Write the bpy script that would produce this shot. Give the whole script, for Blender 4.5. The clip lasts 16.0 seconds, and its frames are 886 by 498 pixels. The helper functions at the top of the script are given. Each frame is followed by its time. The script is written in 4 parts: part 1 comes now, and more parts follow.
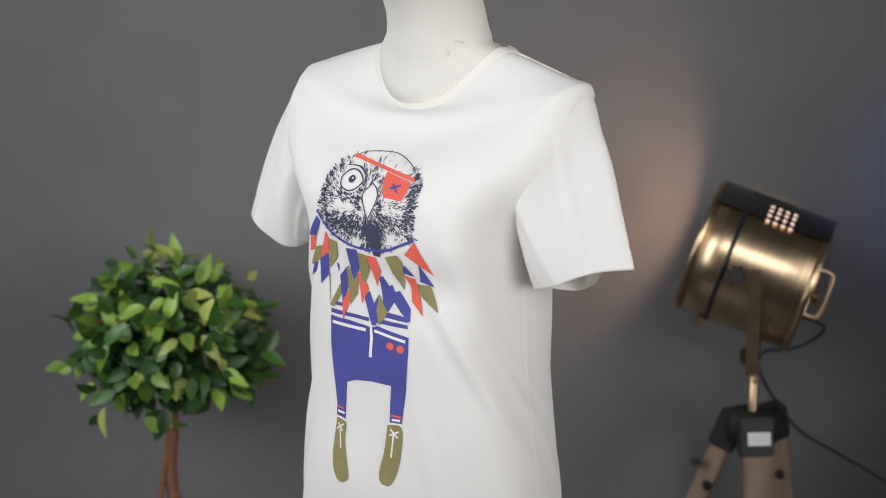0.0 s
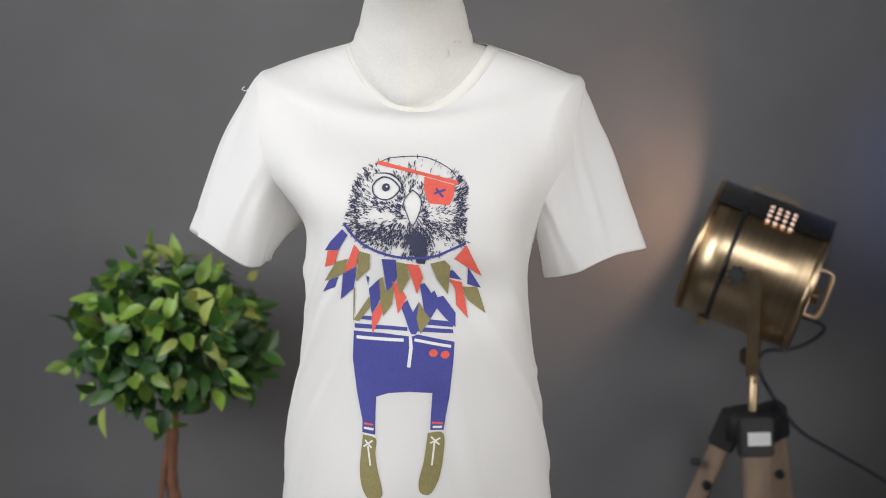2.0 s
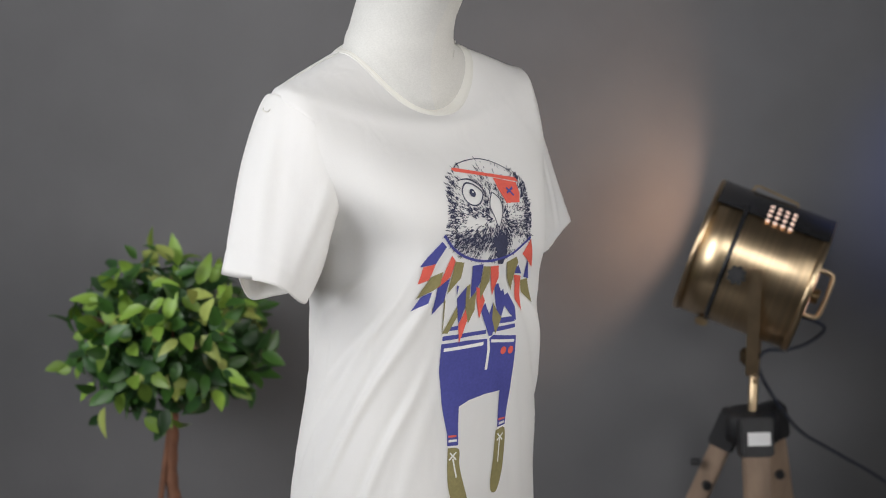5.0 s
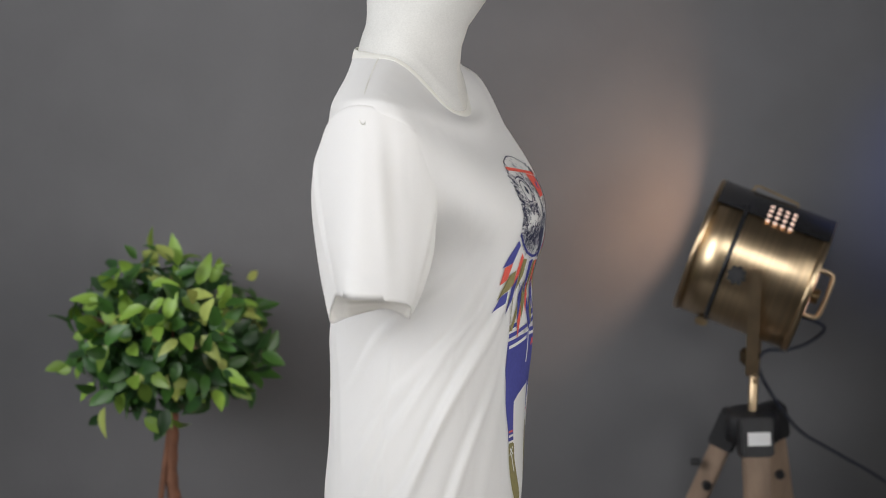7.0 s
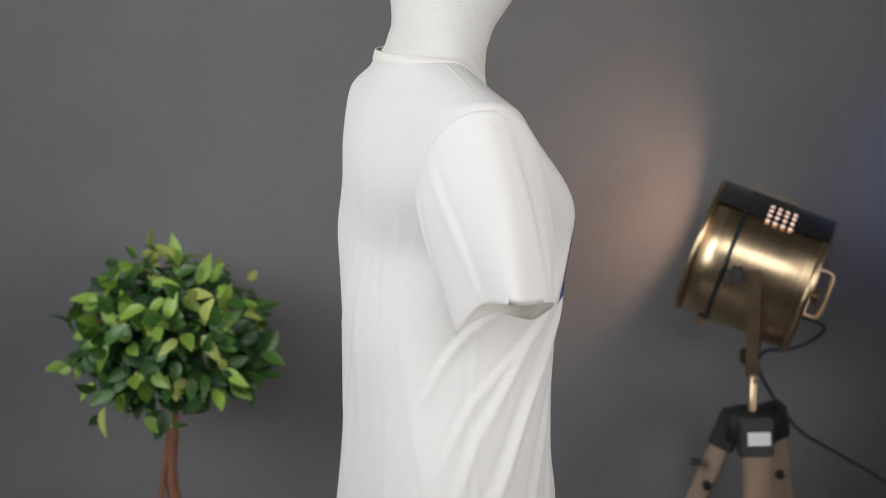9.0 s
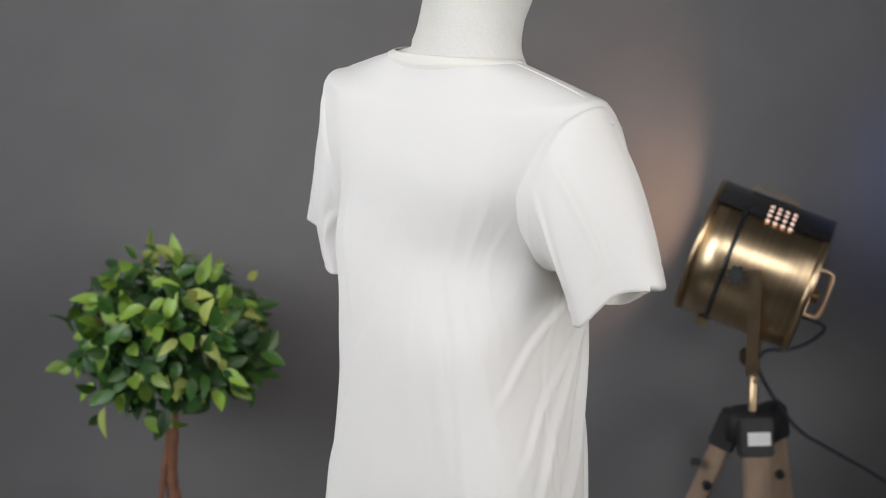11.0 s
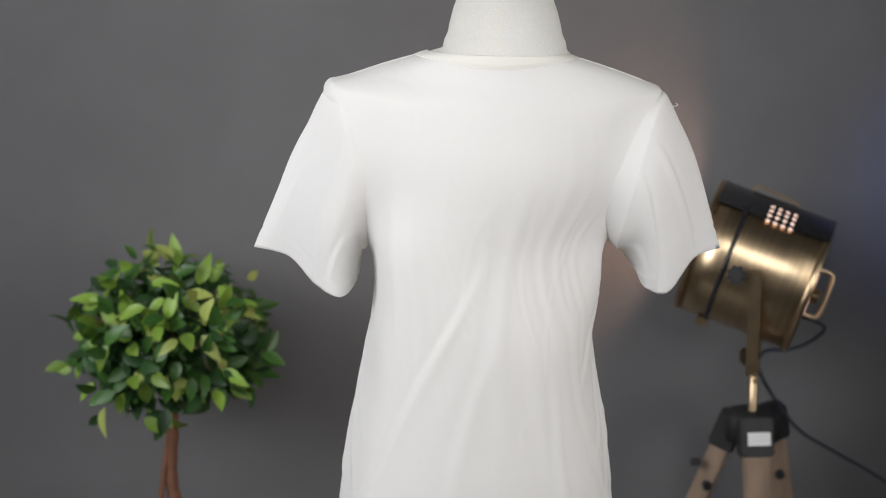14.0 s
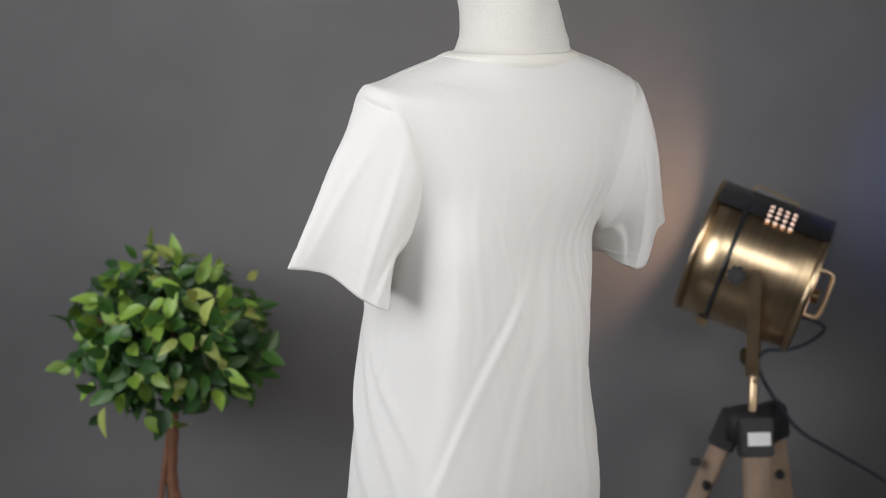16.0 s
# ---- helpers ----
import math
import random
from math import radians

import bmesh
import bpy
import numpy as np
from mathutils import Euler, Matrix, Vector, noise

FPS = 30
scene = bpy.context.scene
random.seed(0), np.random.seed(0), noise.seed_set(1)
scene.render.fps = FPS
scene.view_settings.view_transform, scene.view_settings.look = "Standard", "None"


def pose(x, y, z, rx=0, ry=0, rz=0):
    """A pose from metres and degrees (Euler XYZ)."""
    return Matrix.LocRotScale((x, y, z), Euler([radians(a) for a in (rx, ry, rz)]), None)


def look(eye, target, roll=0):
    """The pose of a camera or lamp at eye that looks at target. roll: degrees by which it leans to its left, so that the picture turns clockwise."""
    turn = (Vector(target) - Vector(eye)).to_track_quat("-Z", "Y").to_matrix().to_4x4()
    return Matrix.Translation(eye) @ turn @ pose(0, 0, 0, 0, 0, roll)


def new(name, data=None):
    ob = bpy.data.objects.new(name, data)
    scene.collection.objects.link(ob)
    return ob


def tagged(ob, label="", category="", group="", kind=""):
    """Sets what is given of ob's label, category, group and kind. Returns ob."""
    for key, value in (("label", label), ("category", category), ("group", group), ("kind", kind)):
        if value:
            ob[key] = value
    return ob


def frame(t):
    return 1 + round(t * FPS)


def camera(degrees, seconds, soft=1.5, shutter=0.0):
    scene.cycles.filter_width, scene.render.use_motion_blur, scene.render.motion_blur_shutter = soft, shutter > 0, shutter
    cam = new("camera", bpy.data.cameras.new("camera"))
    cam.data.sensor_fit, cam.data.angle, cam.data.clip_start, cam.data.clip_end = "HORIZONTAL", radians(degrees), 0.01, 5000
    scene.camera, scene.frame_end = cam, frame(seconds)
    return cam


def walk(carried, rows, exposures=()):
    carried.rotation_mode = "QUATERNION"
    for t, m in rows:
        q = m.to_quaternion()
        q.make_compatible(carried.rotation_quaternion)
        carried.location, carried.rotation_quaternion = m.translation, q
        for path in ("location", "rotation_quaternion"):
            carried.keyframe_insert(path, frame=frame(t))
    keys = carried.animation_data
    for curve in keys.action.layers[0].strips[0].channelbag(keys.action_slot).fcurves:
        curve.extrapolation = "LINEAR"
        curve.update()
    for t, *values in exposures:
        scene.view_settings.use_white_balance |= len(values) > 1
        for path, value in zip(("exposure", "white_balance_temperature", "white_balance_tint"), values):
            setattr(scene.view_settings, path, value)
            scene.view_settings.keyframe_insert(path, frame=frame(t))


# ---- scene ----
from mathutils.bvhtree import BVHTree

# ---------------------------------------------------------------- camera
EYE = (0.0, -2.05, 1.60)
LENS = 31.35
cam = camera(LENS, 16.0, soft=1.0)
STILL = pose(*EYE, 90 - 13.14, 0, 0)
walk(cam, [(0.0, STILL), (16.0, STILL)])
cam.data.dof.use_dof = True
cam.data.dof.focus_distance = 2.03
cam.data.dof.aperture_fstop = 3.8

# ---------------------------------------------------------------- light
scene.view_settings.exposure = 0.0
world = bpy.data.worlds.new("studio_air")
world.use_nodes = True
world.node_tree.nodes["Background"].inputs[0].default_value = (0.5, 0.52, 0.56, 1)
world.node_tree.nodes["Background"].inputs[1].default_value = 0.05
scene.world = world


def area_light(name, eye, target, size, power, colour):
    data = bpy.data.lights.new(name, "AREA")
    data.shape, data.size, data.size_y = "RECTANGLE", size[0], size[1]
    data.energy, data.color = power, colour
    ob = new(name, data)
    ob.matrix_world = look(eye, target)
    return ob


area_light("softbox_key", (-2.05, -1.20, 2.20), (-0.42, 0.10, 1.44), (2.0, 2.0), 20.0, (0.98, 0.985, 1.0)).data.spread = radians(78)
area_light("softbox_fill", (1.85, -1.75, 1.55), (-0.15, 0, 1.24), (1.6, 1.8), 7.0, (1.0, 0.975, 0.945)).data.spread = radians(54)
area_light("softbox_front", (0.0, -2.25, 2.30), (0.0, 0, 1.26), (1.8, 0.8), 2.2, (0.98, 0.985, 1.0)).data.spread = radians(50)

blue = bpy.data.lights.new("blue_light", "SPOT")
blue.energy, blue.color, blue.spot_size, blue.spot_blend, blue.shadow_soft_size = 9.5, (0.03, 0.15, 1.0), radians(58), 1.0, 0.05
new("blue_light", blue).matrix_world = look((1.24, 0.45, 1.26), (1.06, 0.93, 1.08))

# ---------------------------------------------------------------- materials


def material(name, colour, rough=0.6, metal=0.0, grain=0.0, grain_scale=60.0, blotch=0.0, blotch_scale=4.0,
             bump=0.0, bump_scale=200.0, stretch=(1, 1, 1), random_value=0.0, spec=0.5):
    """A surface with colour varied at two scales and a fine relief."""
    m = bpy.data.materials.new(name)
    m.use_nodes = True
    nt = m.node_tree
    b = nt.nodes["Principled BSDF"]
    b.inputs["Roughness"].default_value = rough
    b.inputs["Metallic"].default_value = metal
    b.inputs["Specular IOR Level"].default_value = spec
    tc = nt.nodes.new("ShaderNodeTexCoord")
    mp = nt.nodes.new("ShaderNodeMapping")
    mp.inputs["Scale"].default_value = stretch
    nt.links.new(tc.outputs["Object"], mp.inputs["Vector"])

    def noise_node(scale, detail):
        n = nt.nodes.new("ShaderNodeTexNoise")
        n.inputs["Scale"].default_value, n.inputs["Detail"].default_value = scale, detail
        nt.links.new(mp.outputs["Vector"], n.inputs["Vector"])
        return n

    value = None
    for amount, scale, detail in ((grain, grain_scale, 5), (blotch, blotch_scale, 3)):
        if amount:
            n = noise_node(scale, detail)
            r = nt.nodes.new("ShaderNodeMapRange")
            r.inputs["From Min"].default_value, r.inputs["From Max"].default_value = 0.25, 0.75
            r.inputs["To Min"].default_value, r.inputs["To Max"].default_value = 1 - amount, 1 + amount
            nt.links.new(n.outputs["Fac"], r.inputs["Value"])
            if value is None:
                value = r.outputs["Result"]
            else:
                mul = nt.nodes.new("ShaderNodeMath")
                mul.operation = "MULTIPLY"
                nt.links.new(value, mul.inputs[0])
                nt.links.new(r.outputs["Result"], mul.inputs[1])
                value = mul.outputs[0]
    hsv = nt.nodes.new("ShaderNodeHueSaturation")
    hsv.inputs["Color"].default_value = (*colour, 1)
    if random_value:
        oi = nt.nodes.new("ShaderNodeObjectInfo")
        r = nt.nodes.new("ShaderNodeMapRange")
        r.inputs["To Min"].default_value, r.inputs["To Max"].default_value = 1 - random_value, 1 + random_value
        nt.links.new(oi.outputs["Random"], r.inputs["Value"])
        if value is None:
            value = r.outputs["Result"]
        else:
            mul = nt.nodes.new("ShaderNodeMath")
            mul.operation = "MULTIPLY"
            nt.links.new(value, mul.inputs[0])
            nt.links.new(r.outputs["Result"], mul.inputs[1])
            value = mul.outputs[0]
    if value is not None:
        nt.links.new(value, hsv.inputs["Value"])
    nt.links.new(hsv.outputs["Color"], b.inputs["Base Color"])
    if bump:
        n = noise_node(bump_scale, 4)
        bp = nt.nodes.new("ShaderNodeBump")
        bp.inputs["Strength"].default_value, bp.inputs["Distance"].default_value = bump, 0.002
        nt.links.new(n.outputs["Fac"], bp.inputs["Height"])
        nt.links.new(bp.outputs["Normal"], b.inputs["Normal"])
    return m


def let_through(m, amount, colour):
    """Mixes light that shines through a thin surface into m."""
    nt = m.node_tree
    out = next(n for n in nt.nodes if n.type == "OUTPUT_MATERIAL")
    b = nt.nodes["Principled BSDF"]
    tr = nt.nodes.new("ShaderNodeBsdfTranslucent")
    tr.inputs["Color"].default_value = (*colour, 1)
    mix = nt.nodes.new("ShaderNodeMixShader")
    mix.inputs["Fac"].default_value = amount
    nt.links.new(b.outputs[0], mix.inputs[1])
    nt.links.new(tr.outputs[0], mix.inputs[2])
    nt.links.new(mix.outputs[0], out.inputs["Surface"])
    return m


def glow(name, colour, strength):
    m = bpy.data.materials.new(name)
    m.use_nodes = True
    b = m.node_tree.nodes["Principled BSDF"]
    b.inputs["Emission Color"].default_value = (*colour, 1)
    b.inputs["Emission Strength"].default_value = strength
    return m


COTTON = let_through(material("white_cotton", (0.860, 0.860, 0.868), 0.92, grain=0.02, grain_scale=900, blotch=0.015, blotch_scale=9,
                              bump=0.15, bump_scale=1400, spec=0.15), 0.30, (0.94, 0.88, 0.76))


def wrinkle(m, scale, stretch, strength):
    """Adds soft crumples of a larger size under the fine relief."""
    nt = m.node_tree
    fine = next(n for n in nt.nodes if n.type == "BUMP")
    tc = next(n for n in nt.nodes if n.type == "TEX_COORD")
    mp = nt.nodes.new("ShaderNodeMapping")
    mp.inputs["Scale"].default_value, mp.inputs["Rotation"].default_value = stretch, (0.0, 0.35, 0.2)
    n = nt.nodes.new("ShaderNodeTexNoise")
    n.inputs["Scale"].default_value, n.inputs["Detail"].default_value, n.inputs["Distortion"].default_value = scale, 3, 0.8
    bp = nt.nodes.new("ShaderNodeBump")
    bp.inputs["Strength"].default_value, bp.inputs["Distance"].default_value = strength, 0.004
    nt.links.new(tc.outputs["Object"], mp.inputs["Vector"])
    nt.links.new(mp.outputs["Vector"], n.inputs["Vector"])
    nt.links.new(n.outputs["Fac"], bp.inputs["Height"])
    nt.links.new(bp.outputs["Normal"], fine.inputs["Normal"])


wrinkle(COTTON, 26, (1, 1, 0.35), 0.38)
RIB = let_through(material("rib_cotton", (0.82, 0.81, 0.765), 0.92, grain=0.03, grain_scale=1100, bump=0.3, bump_scale=900,
                           spec=0.15), 0.2, (0.88, 0.82, 0.68))
INK = {
    "blue": material("blue_ink", (0.066, 0.071, 0.27), 0.8, grain=0.10, grain_scale=260, blotch=0.10, blotch_scale=22, spec=0.2),
    "red": material("red_ink", (0.66, 0.115, 0.085), 0.8, grain=0.08, grain_scale=260, blotch=0.08, blotch_scale=22, spec=0.2),
    "olive": material("olive_ink", (0.235, 0.205, 0.092), 0.8, grain=0.12, grain_scale=260, blotch=0.10, blotch_scale=22, spec=0.2),
    "navy": material("navy_ink", (0.045, 0.048, 0.085), 0.8, grain=0.25, grain_scale=300, blotch=0.10, blotch_scale=30, spec=0.2),
    "cream": material("cream_gap", (0.73, 0.725, 0.70), 0.9, grain=0.03, grain_scale=300, spec=0.2),
}
LINEN_GREY = material("grey_linen_cover", (0.585, 0.578, 0.555), 0.9, grain=0.07, grain_scale=420, blotch=0.04, blotch_scale=14, bump=0.35,
                      bump_scale=650, stretch=(1, 1, 1.6), spec=0.2)
LINEN = material("linen_cover", (0.60, 0.585, 0.55), 0.9, grain=0.07, grain_scale=420, blotch=0.04, blotch_scale=14, bump=0.35,
                 bump_scale=650, stretch=(1, 1, 1.6), spec=0.2)
WALL_GREY = material("grey_wall_paint", (0.121, 0.120, 0.125), 0.75, grain=0.05, grain_scale=9, blotch=0.07, blotch_scale=2.6, bump=0.25,
                     bump_scale=90, spec=0.3)
ROOM_PAINT = material("pale_wall_paint", (0.52, 0.52, 0.53), 0.8, grain=0.03, blotch=0.03, bump=0.1)
FLOOR_MAT = material("dark_floor_boards", (0.11, 0.105, 0.10), 0.5, grain=0.15, grain_scale=30, blotch=0.1, stretch=(1, 8, 1))
BRASS = material("brushed_brass", (0.68, 0.52, 0.33), 0.32, 1.0, grain=0.10, grain_scale=22, blotch=0.08, blotch_scale=9, stretch=(0.2, 0.2, 12))
# brushed round the drum, which draws its highlights out along it
brass_shader = BRASS.node_tree.nodes["Principled BSDF"]
brass_tangent = BRASS.node_tree.nodes.new("ShaderNodeTangent")
brass_tangent.direction_type, brass_tangent.axis = "RADIAL", "Z"
brass_shader.inputs["Anisotropic"].default_value = 0.5
brass_shader.inputs["Anisotropic Rotation"].default_value = 0.25
BRASS.node_tree.links.new(brass_tangent.outputs["Tangent"], brass_shader.inputs["Tangent"])
BRASS_PLAIN = material("polished_brass", (0.66, 0.50, 0.32), 0.36, 1.0, grain=0.08, grain_scale=60, blotch=0.12, blotch_scale=16)
DARK_BRASS = material("aged_dark_brass", (0.16, 0.115, 0.065), 0.4, 1.0, grain=0.2, grain_scale=60, blotch=0.2, blotch_scale=14)
BLACK_METAL = material("black_metal", (0.03, 0.03, 0.033), 0.22, 0.3, grain=0.2, grain_scale=80, blotch=0.1)
BLACK_PLASTIC = material("black_plastic", (0.018, 0.018, 0.02), 0.5, grain=0.15, grain_scale=90, blotch=0.2, blotch_scale=12)
CABLE = material("dark_blue_cable", (0.018, 0.022, 0.038), 0.45, grain=0.1)
WOOD = material("weathered_wood", (0.27, 0.19, 0.135), 0.7, grain=0.28, grain_scale=34, blotch=0.18, blotch_scale=9, bump=0.3, bump_scale=80,
                stretch=(1, 1, 0.12))
WHITE_LABEL = material("white_sticker", (0.78, 0.78, 0.78), 0.5, grain=0.02, blotch=0.02)
BULB = glow("warm_bulb", (1.0, 0.55, 0.25), 30)
# emission that stands for bulb light coming through the vents
VENT_GLOW = glow("warm_vent_light", (1.0, 0.52, 0.32), 0.62)
BARK = material("brown_bark", (0.17, 0.075, 0.042), 0.85, grain=0.3, grain_scale=70, blotch=0.25, blotch_scale=18, bump=0.7, bump_scale=90,
                stretch=(1, 1, 0.3))
TERRACOTTA = material("dark_clay", (0.10, 0.075, 0.06), 0.8, grain=0.1, blotch=0.15, blotch_scale=10)
# dark to light greens: natural tones, also picked for shaded and lit leaves
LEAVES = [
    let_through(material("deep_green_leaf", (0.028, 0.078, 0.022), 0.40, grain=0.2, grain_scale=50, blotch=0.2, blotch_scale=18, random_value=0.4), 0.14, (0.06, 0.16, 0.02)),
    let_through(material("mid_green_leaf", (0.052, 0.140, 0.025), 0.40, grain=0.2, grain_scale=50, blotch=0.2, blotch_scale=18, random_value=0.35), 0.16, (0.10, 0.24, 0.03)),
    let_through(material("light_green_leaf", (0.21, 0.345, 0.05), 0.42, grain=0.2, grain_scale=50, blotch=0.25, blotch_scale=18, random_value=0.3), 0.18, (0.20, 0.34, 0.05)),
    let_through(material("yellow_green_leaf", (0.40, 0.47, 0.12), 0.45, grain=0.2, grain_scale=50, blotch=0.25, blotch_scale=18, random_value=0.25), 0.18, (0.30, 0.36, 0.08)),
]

# ---------------------------------------------------------------- helpers of this scene


def mesh_of(name, verts, faces, mat, smooth=True):
    me = bpy.data.meshes.new(name)
    me.from_pydata([tuple(v) for v in verts], [], faces)
    me.materials.append(mat)
    if smooth:
        me.polygons.foreach_set("use_smooth", [True] * len(me.polygons))
    me.update()
    return me


def part(name, data, mat, parent, label=""):
    """Links a bmesh or a mesh as one object under a thing or a part."""
    if isinstance(data, bmesh.types.BMesh):
        me = bpy.data.meshes.new(name)
        data.to_mesh(me)
        data.free()
        me.materials.append(mat)
    else:
        me = data
    ob = new(name, me)
    if parent is not None:
        ob.parent = parent
    return tagged(ob, label)


def smooth_all(bm, limit=35):
    for f in bm.faces:
        f.smooth = True
    for e in bm.edges:
        if len(e.link_faces) == 2 and e.calc_face_angle(0) > radians(limit):
            e.smooth = False
    return bm


def box(bm, size, m=Matrix(), bevel=0.0):
    r = bmesh.ops.create_cube(bm, size=1, matrix=m @ Matrix.Diagonal((*size, 1)))
    if bevel:
        edges = list({e for v in r["verts"] for e in v.link_edges})
        bmesh.ops.bevel(bm, geom=edges, offset=bevel, segments=2, affect="EDGES", clamp_overlap=True)
    return bm


def lathe(profile, steps=64, m=Matrix()):
    """Turns (radius, height) pairs round the z axis."""
    bm = bmesh.new()
    rings = []
    for r, z in profile:
        rings.append([bm.verts.new(m @ Vector((r * math.cos(2 * math.pi * k / steps), r * math.sin(2 * math.pi * k / steps), z))) for k in range(steps)])
    for a, b in zip(rings, rings[1:]):
        for k in range(steps):
            j = (k + 1) % steps
            bm.faces.new((a[k], a[j], b[j], b[k]))
    return bm


def tube(points, radii, steps=10):
    """A round bar along points, closed at both ends."""
    bm = bmesh.new()
    pts = [Vector(p) for p in points]
    rings = []
    for i, p in enumerate(pts):
        d = (pts[min(i + 1, len(pts) - 1)] - pts[max(i - 1, 0)]).normalized()
        side = d.cross(Vector((0.13, 1, 0.21))).normalized()
        up = side.cross(d)
        r = radii[i] if isinstance(radii, (list, tuple)) else radii
        rings.append([bm.verts.new(p + r * (math.cos(2 * math.pi * k / steps) * side + math.sin(2 * math.pi * k / steps) * up)) for k in range(steps)])
    for a, b in zip(rings, rings[1:]):
        for k in range(steps):
            j = (k + 1) % steps
            bm.faces.new((a[k], a[j], b[j], b[k]))
    bm.faces.new(rings[0][::-1])
    bm.faces.new(rings[-1])
    bmesh.ops.recalc_face_normals(bm, faces=bm.faces)
    return bm


def spline(points, n=8):
    """Points on a smooth line through the given ones."""
    p = [Vector(q) for q in points]
    out = []
    for i in range(len(p) - 1):
        a, b, c, d = p[max(i - 1, 0)], p[i], p[i + 1], p[min(i + 2, len(p) - 1)]
        for k in range(n):
            t = k / n
            out.append(0.5 * (2 * b + (c - a) * t + (2 * a - 5 * b + 4 * c - d) * t * t + (3 * b - a - 3 * c + d) * t ** 3))
    return out + [p[-1]]


def plain_box(name, size, at, mat, label, category):
    bm = box(bmesh.new(), size, pose(*at))
    return tagged(part(name, bm, mat, None), label, category, kind="structure")


# ---------------------------------------------------------------- the room
WALL_Y = 0.93
plain_box("wall_north", (6.2, 0.12, 3.0), (0, WALL_Y + 0.06, 1.5), WALL_GREY, "matt dark grey painted studio backdrop wall", "wall")
plain_box("wall_south", (6.2, 0.12, 3.0), (0, -4.26, 1.5), ROOM_PAINT, "plain pale studio wall behind the camera", "wall")
plain_box("wall_west", (0.12, 5.4, 3.0), (-3.04, -1.5, 1.5), ROOM_PAINT, "plain pale studio side wall", "wall")
plain_box("wall_east", (0.12, 5.4, 3.0), (3.04, -1.5, 1.5), ROOM_PAINT, "plain pale studio side wall", "wall")
plain_box("floor", (6.2, 5.6, 0.1), (0, -1.5, -0.05), FLOOR_MAT, "dark studio floor", "floor")
plain_box("ceiling", (6.2, 5.6, 0.1), (0, -1.5, 3.05), ROOM_PAINT, "plain pale studio ceiling", "ceiling")

# ---------------------------------------------------------------- t-shirt on its form
OFF = -0.0499      # the form stands this far beside the turntable's axis
# half width, front, back, squareness, height at the side, front, back
RINGS = np.array([
    (0.2, -0.135, 0.128, 2.3, 0.69, 0.69, 0.69),
    (0.187, -0.129, 0.134, 2.3, 0.79, 0.79, 0.79),
    (0.178, -0.1235, 0.1385, 2.3, 0.86, 0.86, 0.86),
    (0.165, -0.1165, 0.143, 2.3, 0.94, 0.94, 0.94),
    (0.153, -0.113, 0.146, 2.3, 1.015, 1.015, 1.015),
    (0.149, -0.1145, 0.149, 2.3, 1.085, 1.085, 1.085),
    (0.157, -0.12, 0.15, 2.3, 1.14, 1.135, 1.14),
    (0.1799, -0.134, 0.1431, 2.3, 1.2, 1.182, 1.2),
    (0.2064, -0.1096, 0.1438, 2.1, 1.27, 1.2332, 1.2584),
    (0.2101, -0.0639, 0.1361, 2., 1.3356, 1.2738, 1.3094),
    (0.2021, -0.0528, 0.1301, 1.9, 1.3503, 1.3006, 1.3315),
    (0.1529, -0.0328, 0.1167, 1.9, 1.3694, 1.3085, 1.3576),
    (0.0868, -0.0184, 0.1119, 2.1, 1.3892, 1.3149, 1.3893),
])


def ring_row(v):
    """The ring numbers at v levels above the hem, glided from level to level."""
    i = min(int(v), len(RINGS) - 2)
    t = v - i
    a, b, c, d = RINGS[max(i - 1, 0)], RINGS[i], RINGS[i + 1], RINGS[min(i + 2, len(RINGS) - 1)]
    return 0.5 * (2 * b + (c - a) * t + (2 * a - 5 * b + 4 * c - d) * t * t + (3 * b - a - 3 * c + d) * t ** 3)


# how far the cloth reaches round the form, in mm, level by level: the mean, then waves of one to five round the body
REACH_AT = [0.70, 0.74, 0.81, 0.88, 0.96, 1.03, 1.09, 1.15]
REACH = [
    [167.0, 12.0, 15.0, 31.0, 11.4, -4.1, 1.8, -4.0, -8.0, 0.0, 0.0],
    [165.6, 11.0, 17.7, 31.4, 10.3, -3.5, 2.4, -6.4, -10.7, -0.1, -1.4],
    [162.6, 10.9, 15.5, 24.1, 8.6, 0.1, 2.5, -5.6, -6.3, -1.4, -5.1],
    [155.8, 10.5, 12.8, 22.1, 7.0, -2.1, 0.0, -5.6, -3.8, -1.2, -1.7],
    [149.1, 12.7, 11.9, 14.8, 6.7, -2.4, -3.1, -6.9, -2.6, -1.0, -3.2],
    [149.2, 13.9, 12.8, 8.2, 7.0, -4.6, -0.8, -10.4, -1.4, -1.6, -1.9],
    [149.4, 9.6, 11.9, 10.3, 10.7, -6.5, -1.1, -10.2, -7.0, -1.9, 0.6],
    [153.7, 16.2, 4.5, 6.2, 9.7, -9.6, 0.6, -9.8, -7.2, 0.3, 3.5],
]
PHI = np.linspace(0, 2 * np.pi, 241)[:-1]
BASIS = np.array([np.ones_like(PHI)] + [f(k * PHI) for k in range(1, 6) for f in (np.cos, np.sin)])
HEART = (0.011, 0.014)
section_cache = {}


